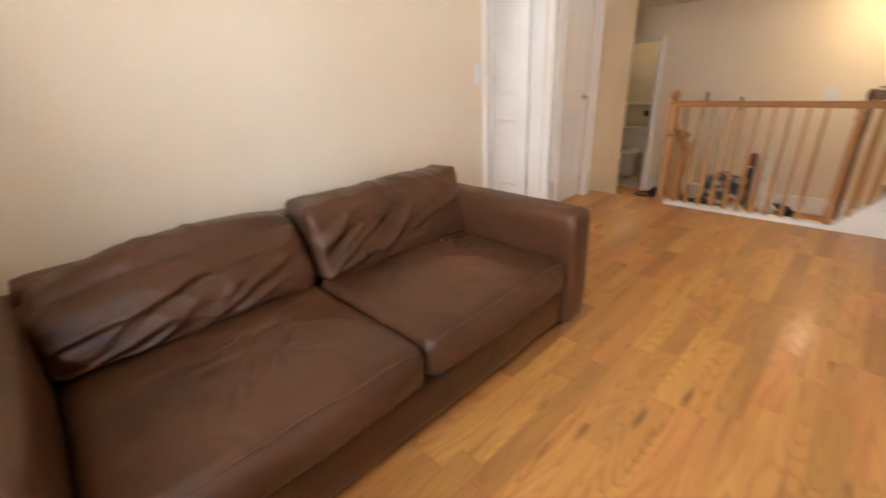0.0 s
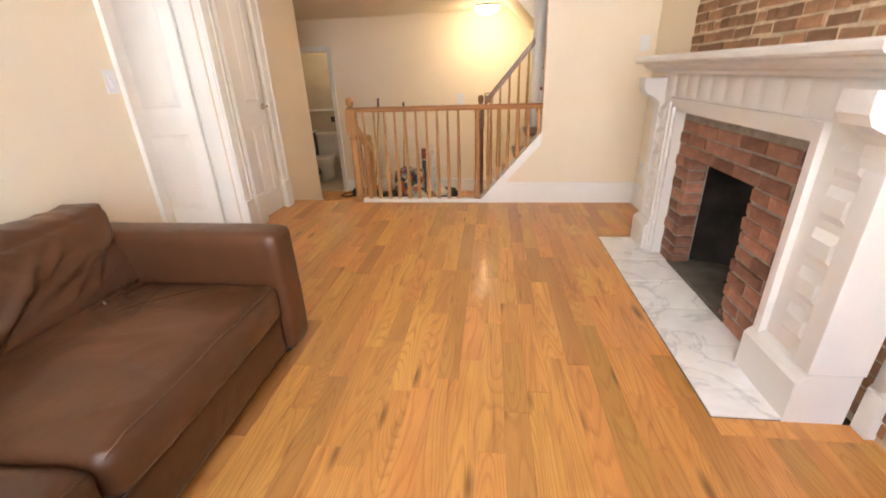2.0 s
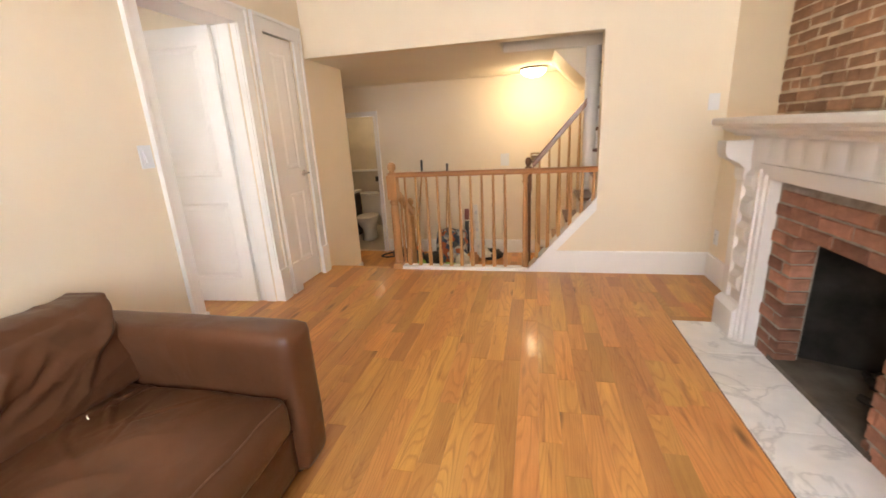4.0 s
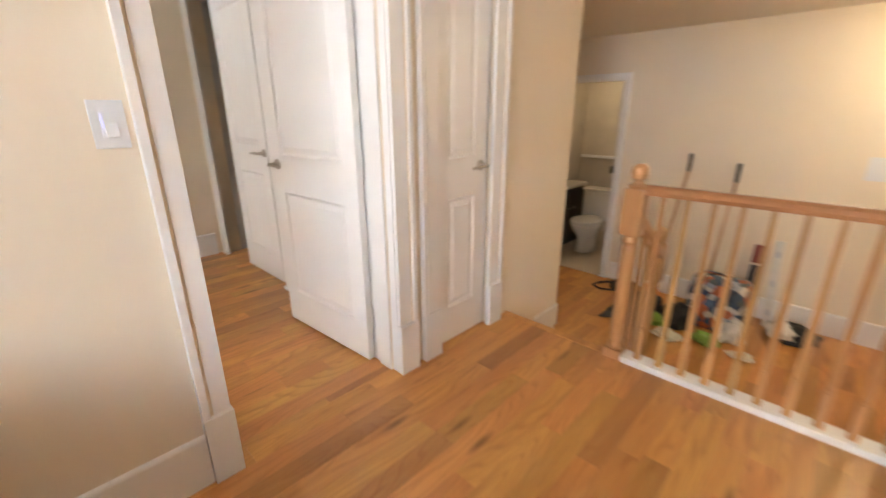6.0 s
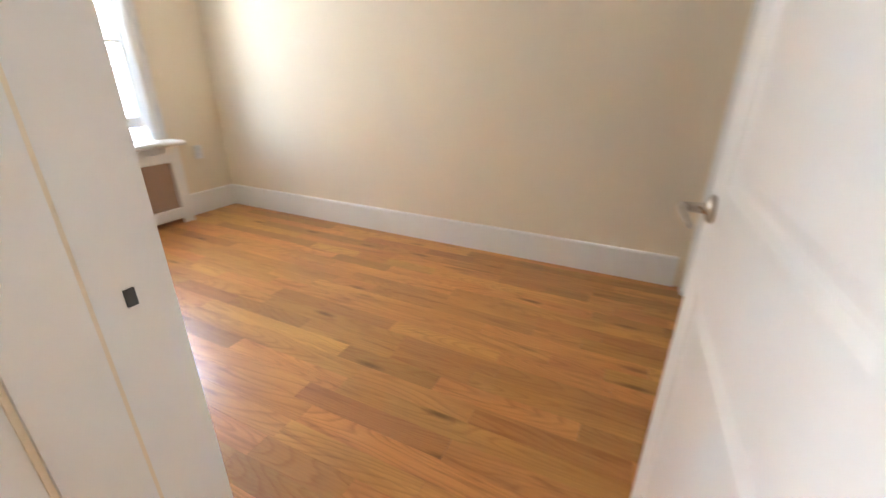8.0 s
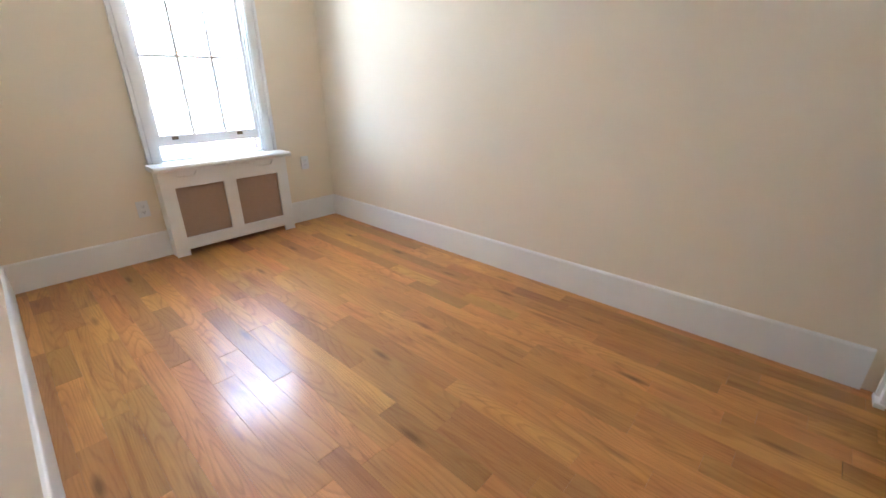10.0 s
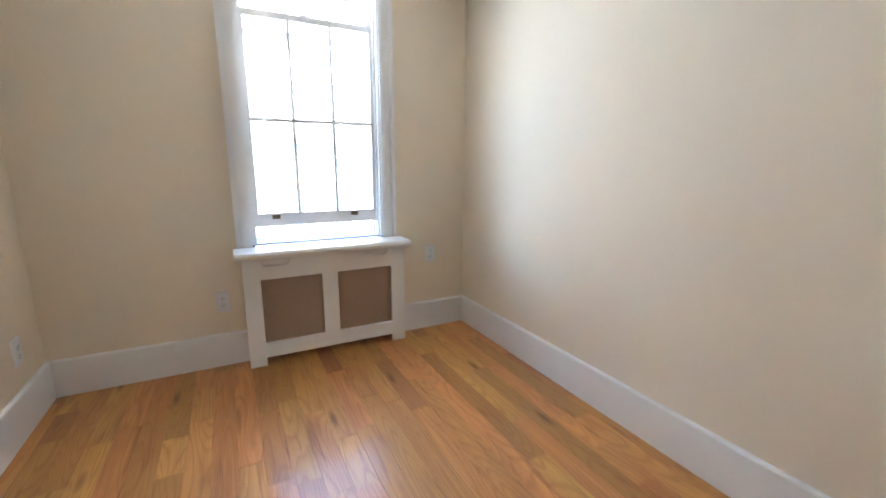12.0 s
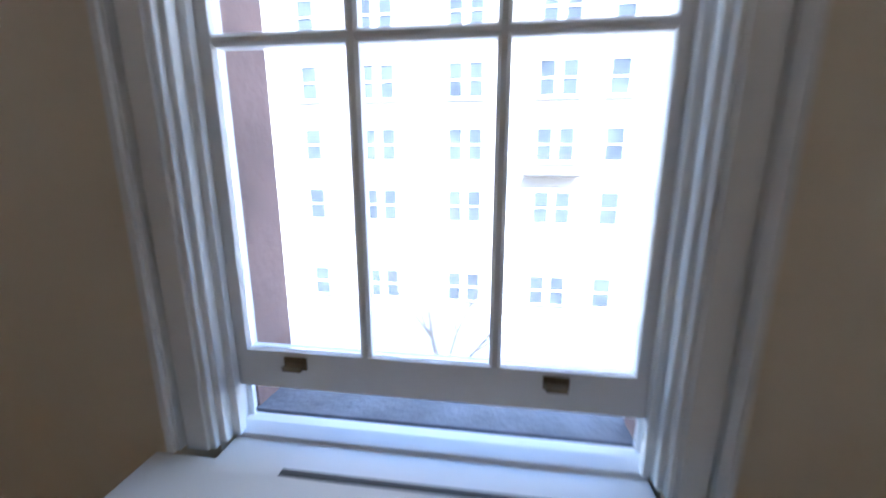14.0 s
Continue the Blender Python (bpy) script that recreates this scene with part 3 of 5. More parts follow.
def door(name, w, h, hinge, turn, label, handles=(-1, 1), lever_to=-1, grip=None):
    """A leaf hung at hinge (x, y, z), turned about it; handles on the faces named."""
    m = pose(*hinge, 0, 0, turn)
    ob = thing(name, *hinge, label, "door", kind="structure")
    bm = bmesh.new()
    panel_leaf(bm, w, h)
    bm.transform(m)
    leaf = part("leaf", bm, M_WHITE, ob)
    at = w - 0.06 if grip is None else grip
    for s in handles:
        bm = bmesh.new()
        lathe(bm, [(0.027, 0.0), (0.028, 0.005), (0.022, 0.010), (0.011, 0.014), (0.009, 0.055), (0.0, 0.057)], 0, 0, 20)
        bm.transform(pose(at, s * 0.0175, 0.95, -90 * s, 0, 0))
        tube(bm, [(at, s * 0.070, 0.95), (at + lever_to * 0.03, s * 0.074, 0.952), (at + lever_to * 0.075, s * 0.072, 0.950), (at + lever_to * 0.115, s * 0.068, 0.946)], [0.009, 0.0085, 0.0075, 0.006])
        bm.transform(m)
        part("handle", bm, M_METAL, ob, "brushed nickel lever handle", smooth=True)
    for z in (0.20, 1.78):
        bm = bmesh.new()
        tube(bm, [(-0.003, -0.018, z), (-0.003, -0.018, z + 0.085)], 0.0035)
        bm.transform(m)
        part("hinge", bm, M_WHITE, ob, "painted butt hinge")
    return ob


door("door_1", 0.745, 2.015, (4.317, 2.905, 0.012), 93.2, "white two-panel bedroom door standing open", lever_to=-1)
door("door_2", 0.404, 2.015, (4.623, Y_SOFA + 0.035, 0.012), 0, "narrow white two-panel closet door, shut", handles=(-1,))
door("door_3", 0.62, 2.02, (X_BED + 0.03, 4.205, 0.012), 90, "white two-panel closet door leaf, shut", handles=(1,), lever_to=1, grip=0.045)
# no hole is cut: a near-black block gives the latch hole's shade
block("latch_hole_shade", M_SLOT, (D1[0] - 0.001, D1[0] + 0.003, 2.897, 2.910, 0.927, 0.951), soft=0.001)
tagged(bpy.data.objects["latch_hole_shade"], "dark block put in for the shade of the latch hole in the jamb", "strike plate")


# ---- plates on the walls ----
def wall_plate(x, y, z, axis, n, label, kind="outlet", w=0.075, h=0.118):
    """A plate on a face; axis: the one it points along, n its sign."""
    ob = thing(("light_switch" if kind in ("switch", "dimmer") else "outlet" if kind == "outlet" else "wall_plate"), x, y, z, label, "switch" if kind in ("switch", "dimmer") else "outlet", "wall outlets" if kind == "outlet" else "")
    turn = {("Y", -1): 0, ("Y", 1): 180, ("X", 1): 90, ("X", -1): -90}[(axis, n)]
    m = pose(x, y, z, 0, 0, turn)
    bm = bmesh.new()
    box(bm, -w / 2, w / 2, -0.007, 0, -h / 2, h / 2)
    soften(bm, 0.0025)
    bm.transform(m)
    part("plate", bm, M_PLASTIC, ob)
    if kind == "outlet":
        for dz in (-0.021, 0.021):
            bm = bmesh.new()
            box(bm, -0.017, 0.017, -0.010, -0.006, dz - 0.014, dz + 0.014)
            soften(bm, 0.002)
            bm.transform(m)
            s = part("socket", bm, M_PLASTIC, ob)
            bm = bmesh.new()
            for dx in (-0.007, 0.007):
                box(bm, dx - 0.0015, dx + 0.0015, -0.0112, -0.0095, dz - 0.002, dz + 0.008)
            box(bm, -0.003, 0.003, -0.0112, -0.0095, dz - 0.011, dz - 0.006)
            bm.transform(m)
            part("slot", bm, M_SOCKET, s, "grey socket slots")
    elif kind == "dimmer":
        bm = bmesh.new()
        box(bm, -0.018, 0.018, -0.009, -0.006, -0.034, 0.034)
        bm.transform(m)
        part("bezel", bm, M_PLASTIC, ob)
        bm = bmesh.new()
        prism(bm, [(-0.017, -0.030), (-0.009, -0.030), (-0.009, 0.004), (-0.012, 0.004)], "X", -0.010, 0.016)
        bm.transform(m)
        part("rocker", bm, M_PLASTIC, ob)
        for k in range(6):
            bm = bmesh.new()
            box(bm, -0.0158, -0.0125, -0.0105, -0.0085, -0.006 + k * 0.006, -0.003 + k * 0.006)
            bm.transform(m)
            part("indicator", bm, M_LED, ob, "small blue indicator light")
    else:
        bm = bmesh.new()
        prism(bm, [(-0.012, -0.012), (-0.006, -0.014), (-0.006, 0.014), (-0.008, 0.012)], "X", -0.006, 0.006)
        bm.transform(m)
        part("toggle", bm, M_PLASTIC, ob)
    return ob


M_LED = glow("blue_led", (0.25, 0.3, 1.0), 0.05)
wall_plate(3.434, Y_SOFA, 1.205, "Y", -1, "white dimmer switch with blue indicator lights", "dimmer")
# corner outlet
wall_plate(5.10, Y_FIRE, 0.345, "Y", 1, "white double outlet in the corner above the baseboard")
wall_plate(X_END, -0.56, 1.36, "X", -1, "white wall switch beside the chimney breast", "switch")
wall_plate(X_OUT, 5.06, 0.545, "X", 1, "white outlet beside the radiator cover")
wall_plate(X_OUT, 3.74, 0.385, "X", 1, "white outlet with its socket, on the window wall")
wall_plate(0.76, Y_BED0, 0.36, "Y", 1, "white outlet low on the bedroom wall")
wall_plate(X_FAR, 1.15, 0.82, "X", -1, "white thermostat plate on the hall wall", "plate", 0.12, 0.17)

# ---- fireplace ----
fireplace = thing("fireplace", 3.41, -0.45, 0.0, "white painted carved wood mantel around a red brick fireplace", "fireplace")
FX0, FX1 = 2.50, 4.31
YB, YP = -0.475, -0.425
for x0, x1, s in ((4.02, FX1 - 0.02, 1), (FX0 + 0.02, 2.82, -1)):
    bm = bmesh.new()
    box(bm, x0, x1, YB - 0.12, YP, 0.02, 1.06)
    pil = part("pilaster", bm, M_MANTEL, fireplace)
    bm = bmesh.new()
    prism(bm, [(YP - 0.15, 0.0), (YP + 0.05, 0.0), (YP + 0.05, 0.17), (YP + 0.038, 0.185), (YP + 0.02, 0.20), (YP, 0.21), (YP - 0.15, 0.21)], "X", (x0 + 0.06 if s < 0 else x0 + 0.05) - (0.06 if s < 0 else 0.0) - (0.02 if s < 0 else 0.0), x1 + (0.02 if s > 0 else 0.0))
    part("plinth", bm, M_MANTEL, pil)
    cx = (x0 + x1) / 2 + s * 0.03
    for k in range(5):
        z0 = 0.27 + k * 0.145
        bm = bmesh.new()
        lo = [bm.verts.new(p) for p in ((cx - 0.065, YP, z0), (cx + 0.065, YP, z0), (cx + 0.065, YP, z0 + 0.115), (cx - 0.065, YP, z0 + 0.115))]
        hi = [bm.verts.new(p) for p in ((cx - 0.045, YP + 0.020, z0 + 0.03), (cx + 0.045, YP + 0.020, z0 + 0.03), (cx + 0.045, YP + 0.020, z0 + 0.085), (cx - 0.045, YP + 0.020, z0 + 0.085))]
        bm.faces.new(hi)
        for i in range(4):
            bm.faces.new((lo[i], lo[(i + 1) % 4], hi[(i + 1) % 4], hi[i]))
        part("raised_block", bm, M_MANTEL, pil)
    # outer strip, proud of the field
    a = (x1 - 0.055, x1 + 0.02) if s > 0 else (x0 - 0.02, x0 + 0.055)
    bm = bmesh.new()
    box(bm, a[0], a[1], YP - 0.16, YP + 0.022, 0.21, 0.90)
    soften(bm, 0.004)
    part("edge_strip", bm, M_MANTEL, pil)
    bm = bmesh.new()
    prism(bm, [(YP - 0.16, 0.90), (YP + 0.022, 0.90), (YP + 0.03, 0.93), (YP + 0.03, 0.97), (YP + 0.06, 1.00), (YP + 0.12, 1.03), (YP + 0.135, 1.06), (YP + 0.135, 1.12), (YP - 0.16, 1.12)], "X", a[0] - 0.02, a[1] + 0.02)
    part("corbel", bm, M_MANTEL, pil)
# plinth block and round strip where the mantel meets the old brick
bm = bmesh.new()
box(bm, 2.435, 2.499, -0.70, -0.597, 0.0, 0.175)
prism(bm, [(2.445, 0.175), (2.499, 0.175), (2.499, 0.19), (2.455, 0.19)], "Y", -0.70, -0.602)
soften(bm, 0.004)
part("plinth_block", bm, M_MANTEL, fireplace)
bm = bmesh.new()
tube(bm, [(2.474, -0.618, 0.185), (2.474, -0.618, 1.14)], 0.024, 12)
part("corner_bead", bm, M_MANTEL, fireplace, smooth=True)
# moulded frame round the brick
bm = bmesh.new()
for k, (d, y) in enumerate(((0.0, YB + 0.050), (0.022, YB + 0.066), (0.05, YB + 0.077))):
    w = 0.022 if k == 0 else 0.028 if k == 1 else 0.025
    box(bm, 4.0 + d, 4.0 + d + w, YB - 0.02, y, 0.0, 0.935 + d + w)
    box(bm, 2.85 - d - w, 2.85 - d, YB - 0.02, y, 0.0, 0.935 + d + w)
    box(bm, 2.85 - d, 4.0 + d, YB - 0.02, y, 0.935 + d, 0.935 + d + w)
part("inner_frame", bm, M_MANTEL, fireplace)
# frieze with a row of carved lobes
bm = bmesh.new()
box(bm, 2.57, 4.25, YB - 0.12, YP + 0.004, 1.005, 1.15)
frieze = part("frieze", bm, M_MANTEL, fireplace)
lobe = bmesh.new()
n = 8
rows = []
for i in range(n + 1):
    a = i / n
    row = []
    for j in range(7):
        u = -1 + 2 * j / 6
        depth = 0.013 * math.sqrt(max(0, 1 - u * u)) * (0.25 + 0.75 * math.sin(math.pi * min(1, a * 1.02)) ** 0.5)
        row.append(lobe.verts.new((u * 0.062, depth, a * 0.12)))
    rows.append(row)
for r0, r1 in zip(rows, rows[1:]):
    for j in range(6):
        lobe.faces.new((r0[j], r0[j + 1], r1[j + 1], r1[j]))
lobe_mesh = mesh_of("carved_lobe", lobe, M_MANTEL, True)
for k in range(11):
    piece("carved_lobe", lobe_mesh, frieze, pose(2.70 + k * 0.142, YP + 0.003, 1.018))
# shelf with a stepped bed moulding
bm = bmesh.new()
prism(bm, [(YB - 0.13, 1.145), (YP + 0.045, 1.145), (YP + 0.06, 1.16), (YP + 0.09, 1.17), (YP + 0.115, 1.185), (YP + 0.12, 1.20), (YP + 0.165, 1.205), (YP + 0.175, 1.215), (YP + 0.175, 1.235), (YP + 0.165, 1.245), (YB - 0.13, 1.245)], "X", 2.46, 4.345)
part("shelf", bm, M_MANTEL, fireplace)
# brick face with the firebox opening
BX = (2.85, 4.0)
FB = (3.19, 3.80, 0.69)
bm = bmesh.new()
box(bm, BX[0], FB[0] - 0.012, YB - 0.11, YB - 0.006, 0, 0.935)
box(bm, FB[1] + 0.012, BX[1], YB - 0.11, YB - 0.006, 0, 0.935)
box(bm, FB[0] - 0.012, FB[1] + 0.012, YB - 0.11, YB - 0.006, FB[2] + 0.01, 0.935)
face = part("brick_face", bm, M_MORTAR, fireplace, "red brick face with recessed grey joints")


def brick_mesh(name, w, h, d, mat, seed):
    """A worn brick, its front towards +y."""
    r = random.Random(seed)
    bm = bmesh.new()
    box(bm, -w / 2, w / 2, -d, 0, -h / 2, h / 2)
    bmesh.ops.bevel(bm, geom=[e for e in bm.edges if all(v.co.y > -0.001 for v in e.verts)], offset=0.004, segments=2, affect="EDGES")
    for v in bm.verts:
        v.co += Vector((r.uniform(-1, 1), r.uniform(-1, 1), r.uniform(-1, 1))) * 0.0016
    return mesh_of(name, bm, mat)


rnd = random.Random(4)
BRICKS = [brick_mesh("brick", 0.195, 0.058, 0.09, M_BRICK, k) for k in range(6)]
HALVES = [brick_mesh("brick", 0.092, 0.058, 0.09, M_BRICK, 20 + k) for k in range(4)]
z, course = 0.034, 0
while z < 0.92:
    x = BX[0] - (0.0 if course % 2 else 0.103)
    while x < BX[1]:
        lo, hi = max(x, BX[0]), min(x + 0.195, BX[1])
        spans = [(lo, hi)]
        if z < FB[2]:
            spans = [(a, b) for a, b in ((lo, min(hi, FB[0])), (max(lo, FB[1]), hi)) if b > a]
        for a, b in spans:
            if b - a > 0.03:
                src = rnd.choice(BRICKS if b - a > 0.13 else HALVES)
                s = (b - a) / (0.195 if b - a > 0.13 else 0.092)
                piece("brick", src, face, pose((a + b) / 2, YB + rnd.uniform(-0.004, 0.005), z + rnd.uniform(-0.0015, 0.0015), rnd.uniform(-1, 1), rnd.uniform(-0.6, 0.6), 0) @ Matrix.Diagonal((s, 1, 1, 1)))
        x += 0.206
    z += 0.0685
    course += 1
# return bricks at the sides of the opening, firebox behind
for k in range(10):
    for x, turn in ((FB[0], -90), (FB[1], 90)):
        piece("brick", rnd.choice(HALVES), face, pose(x + rnd.uniform(-0.003, 0.003), YB - 0.052, 0.034 + k * 0.0685, 0, 0, turn))
bm = bmesh.new()
YF = YB - 0.12
prism(bm, [(FB[0] - 0.04, YF), (FB[0] + 0.12, -0.95), (FB[0] + 0.08, -0.95), (FB[0] - 0.08, YF)], "Z", 0.0, 0.9)
prism(bm, [(FB[1] + 0.04, YF), (FB[1] - 0.12, -0.95), (FB[1] - 0.08, -0.95), (FB[1] + 0.08, YF)], "Z", 0.0, 0.9)
box(bm, FB[0] + 0.06, FB[1] - 0.06, -1.0, -0.95, 0, 0.9)
box(bm, FB[0] - 0.08, FB[1] + 0.08, -1.0, YF, 0.86, 0.92)
part("firebox", bm, M_SOOT, fireplace, "soot-blackened firebox lining")
bm = bmesh.new()
box(bm, FB[0] - 0.06, FB[1] + 0.06, -0.97, YB + 0.004, 0.0, 0.035)
soften(bm, 0.006)
part("hearth_slab", bm, M_ASH, fireplace, "ash-grey stone firebox floor")
bm = bmesh.new()
rr = random.Random(8)
for k in range(9):
    cx, cy = rr.uniform(FB[0] + 0.1, FB[1] - 0.12), rr.uniform(-0.88, -0.66)
    tube(bm, [(cx - 0.07, cy, 0.05 + 0.01 * k * 0.6), (cx, cy + rr.uniform(-0.03, 0.03), 0.055 + 0.008 * k), (cx + 0.09, cy + rr.uniform(-0.05, 0.05), 0.05 + 0.006 * k)], rr.uniform(0.012, 0.025), 7)
tagged(part("charred_wood", bm, M_SOOT), "charred sticks and ash in the firebox", "firewood", kind="stuff")

# marble hearth with its oak border
hearth = setting("hearth", M_ASH, "white veined marble tile hearth flush with the floor", "hearth", (2.503, 4.277, -0.49, -0.1405, -0.03, 0.001))
tile = bmesh.new()
box(tile, 0, 0.3005, 0, 0.338, 0, 0.008)
soften(tile, 0.0015, 1)
tile_mesh = mesh_of("tile", tile, M_MARBLE)
edges = [2.50, 2.645, 2.947, 3.262, 3.567, 3.88, 4.28]
for a, b in zip(edges, edges[1:]):
    piece("tile", tile_mesh, hearth, pose(a + 0.002, -0.4765, 0.002) @ Matrix.Diagonal(((b - a - 0.004) / 0.3005, 1, 1, 1)))

# exposed brick of the chimney wall
brickwall = setting("wall_brick", M_MORTAR2, "exposed old red brick chimney wall with tan mortar", "wall", (0.5, 3.0, -0.78, -0.629, -0.02, Z_LIVING), (4.0, 4.46, -0.78, -0.629, -0.02, Z_LIVING), (3.0, 4.0, -0.78, -0.629, 0.95, Z_LIVING))
OLD = [brick_mesh("brick", 0.160, 0.047, 0.03, M_BRICK2, 40 + k) for k in range(8)]
OLDH = [brick_mesh("brick", 0.076, 0.047, 0.03, M_BRICK2, 60 + k) for k in range(4)]
rest = bmesh.new()
z, course = 0.05, 0
while z < Z_LIVING - 0.03:
    header = course % 6 == 5
    step, full = (0.087, 0.076) if header else (0.171, 0.160)
    x = 4.455 - (0.086 if course % 2 and not header else 0)
    if course % 2 and not header and z > 1.2:
        piece("brick", rnd.choice(OLDH), brickwall, pose(4.416, -0.622 + rnd.uniform(-0.004, 0.004), z))
    while x - full > 0.5:
        jit = rnd.uniform(-0.005, 0.005)
        m = pose(x - full / 2, -0.622 + jit, z + rnd.uniform(-0.003, 0.003), 0, rnd.uniform(-0.8, 0.8), 0)
        if z > 1.24 and x > 2.75 or (x < 2.52 and x > 2.2 and z < 0.6):
            piece("brick", rnd.choice(OLDH if header else OLD), brickwall, m)
        elif x < 2.78:
            v = box(rest, x - full, x, -0.64, -0.622 + jit, z - 0.0235, z + 0.0235)
        x -= step
    z += 0.0585
    course += 1
tagged(part("bricks", rest, M_BRICK2, brickwall), kind="stuff")

# ---- sofa ----
def cushion(bm, x0, x1, y0, y1, z0, z1, round_=0.05, puff=0.03, sag=0.0, wrinkle=0.0, seed=0, cuts=(26, 16, 8), lean=0.0, droop=0.0, folds=(), folds_on_top=False, crease=0.0, ear=0.0):
    """A stuffed leather block: rounded edges, crown, sag and folds."""
    r = random.Random(seed)
    off = Vector((r.uniform(0, 50), r.uniform(0, 50), r.uniform(0, 50)))
    nx, ny, nz = cuts
    cx, cy, cz = (x0 + x1) / 2, (y0 + y1) / 2, (z0 + z1) / 2
    hx, hy, hz = (x1 - x0) / 2, (y1 - y0) / 2, (z1 - z0) / 2
    grid = {}

    def vert(i, j, k):
        if (i, j, k) not in grid:
            u, v, w = -1 + 2 * i / nx, -1 + 2 * j / ny, -1 + 2 * k / nz
            p = Vector((u * hx, v * hy, w * hz))
            inner = Vector((max(-hx + round_, min(hx - round_, p.x)), max(-hy + round_, min(hy - round_, p.y)), max(-hz + round_, min(hz - round_, p.z))))
            d = p - inner
            if d.length > 1e-6:
                m = max(abs(d.x), abs(d.y), abs(d.z))
                p = inner + d.normalized() * m
            nrm = d.normalized() if d.length > 1e-6 else Vector((0, 0, 1))
            crown = (1 - u * u) * (1 - v * v)
            p.z += (puff if w > 0 else 0.0) * crown * abs(w) - sag * crown * max(0, w)
            p.y -= puff * (1 - u * u) * (1 - w * w) * (1 if v < 0 else 0) * abs(v)
            q = p + off
            f1 = noise.noise(Vector((q.x * 2.5, q.y * 3.0, q.z * 3.0)))
            f2 = noise.noise(Vector((q.x * 9 + q.z * 6, q.y * 4, q.z * 5 + q.x * 2)))
            f3 = 1 - abs(noise.noise(Vector((q.x * 5 + q.z * 7, q.y * 5 + q.x * 3, q.z * 6 - q.x * 2)))) * 2
            p += nrm * (wrinkle * (0.7 * f1 + 0.25 * f2 + 0.45 * max(0, f3) ** 2))
            if crease and (v < 0.3 or w > 0.3):
                a = q.x * 0.92 + q.z * 0.39
                b = -q.x * 0.39 + q.z * 0.92 + 0.05 * noise.noise(Vector((q.x * 3.5, q.z * 4.5, 7.0)))
                n1 = noise.noise(Vector((a * 3.2, b * 13.0, off.x)))
                n2 = noise.noise(Vector((a * 6.5, b * 27.0, off.y)))
                p += nrm * crease * ((1 - min(1, abs(n1) * 2.2)) ** 3 + 0.4 * (1 - min(1, abs(n2) * 2.2)) ** 2 - 0.35) * (0.55 + 0.9 * max(0, noise.noise(Vector((q.x * 2.2, q.z * 3.0, 3.0)))))
            if ear:
                lift = max(0, u) ** 10 * max(0, w) ** 4
                p.z += ear * lift
                p.x += ear * 0.8 * lift
            for fu, fw, slope, length, width, amp in folds:
                if v < -0.2 or (folds_on_top and w > 0.2):
                    t = w if not folds_on_top else v
                    du, dw = u * hx - fu, (t - fw) * (hz if not folds_on_top else hy)
                    along = du * math.cos(slope) + dw * math.sin(slope)
                    across = -du * math.sin(slope) + dw * math.cos(slope) + 0.25 * along * along
                    g = math.exp(-(along / length) ** 2) * (math.exp(-(across / width) ** 2) - 0.8 * math.exp(-((across + 1.5 * width) / width) ** 2))
                    p += (Vector((0, -1, 0)) if not folds_on_top else Vector((0, 0, 1))) * amp * g
            p.y += lean * (w + 1) / 2
            p.z -= droop * max(0, w) * (max(0, -u) ** 1.5 if droop > 0 else u * u)
            grid[(i, j, k)] = bm.verts.new((cx + p.x, cy + p.y, cz + p.z))
        return grid[(i, j, k)]
    for i in range(nx):
        for j in range(ny):
            for k in (0, nz):
                bm.faces.new((vert(i, j, k), vert(i + 1, j, k), vert(i + 1, j + 1, k), vert(i, j + 1, k)))
    for i in range(nx):
        for k in range(nz):
            for j in (0, ny):
                bm.faces.new((vert(i, j, k), vert(i + 1, j, k), vert(i + 1, j, k + 1), vert(i, j, k + 1)))
    for j in range(ny):
        for k in range(nz):
            for i in (0, nx):
                bm.faces.new((vert(i, j, k), vert(i, j + 1, k), vert(i, j + 1, k + 1), vert(i, j, k + 1)))


M_WORN = material("worn_leather", (0.125, 0.060, 0.030), 0.5, vary=0.35, scale=18, bump=0.2, bump_scale=200)
SX0, SX1, SY0, SY1 = 0.80, 2.865, 1.56, 2.60
sofa = thing("sofa", (SX0 + SX1) / 2, (SY0 + SY1) / 2, 0, "worn dark brown leather two-cushion sofa against the cream wall", "sofa")
IN0, IN1, MID = 0.945, 2.705, 1.83


def soft_part(name, args, label="", **kw):
    bm = bmesh.new()
    cushion(bm, *args, **kw)
    return part(name, bm, M_LEATHER, sofa, label, smooth=True)


def folds_for(seed, half, count):
    """Slanting folds spread over a back cushion: (u, height, slope, length, width, depth)."""
    r = random.Random(seed)
    return [(r.uniform(-half, half), r.uniform(-0.9, 0.6), radians(r.uniform(12, 40)), r.uniform(0.10, 0.26), r.uniform(0.012, 0.026), r.uniform(0.008, 0.016)) for _ in range(count)]


def seat_folds(seed, cu, cv, count):
    r = random.Random(seed)
    return [(cu + r.uniform(-0.16, 0.16), cv + r.uniform(-0.35, 0.35), radians(r.uniform(-40, 70)), r.uniform(0.05, 0.13), r.uniform(0.006, 0.012), r.uniform(0.004, 0.010)) for _ in range(count)]


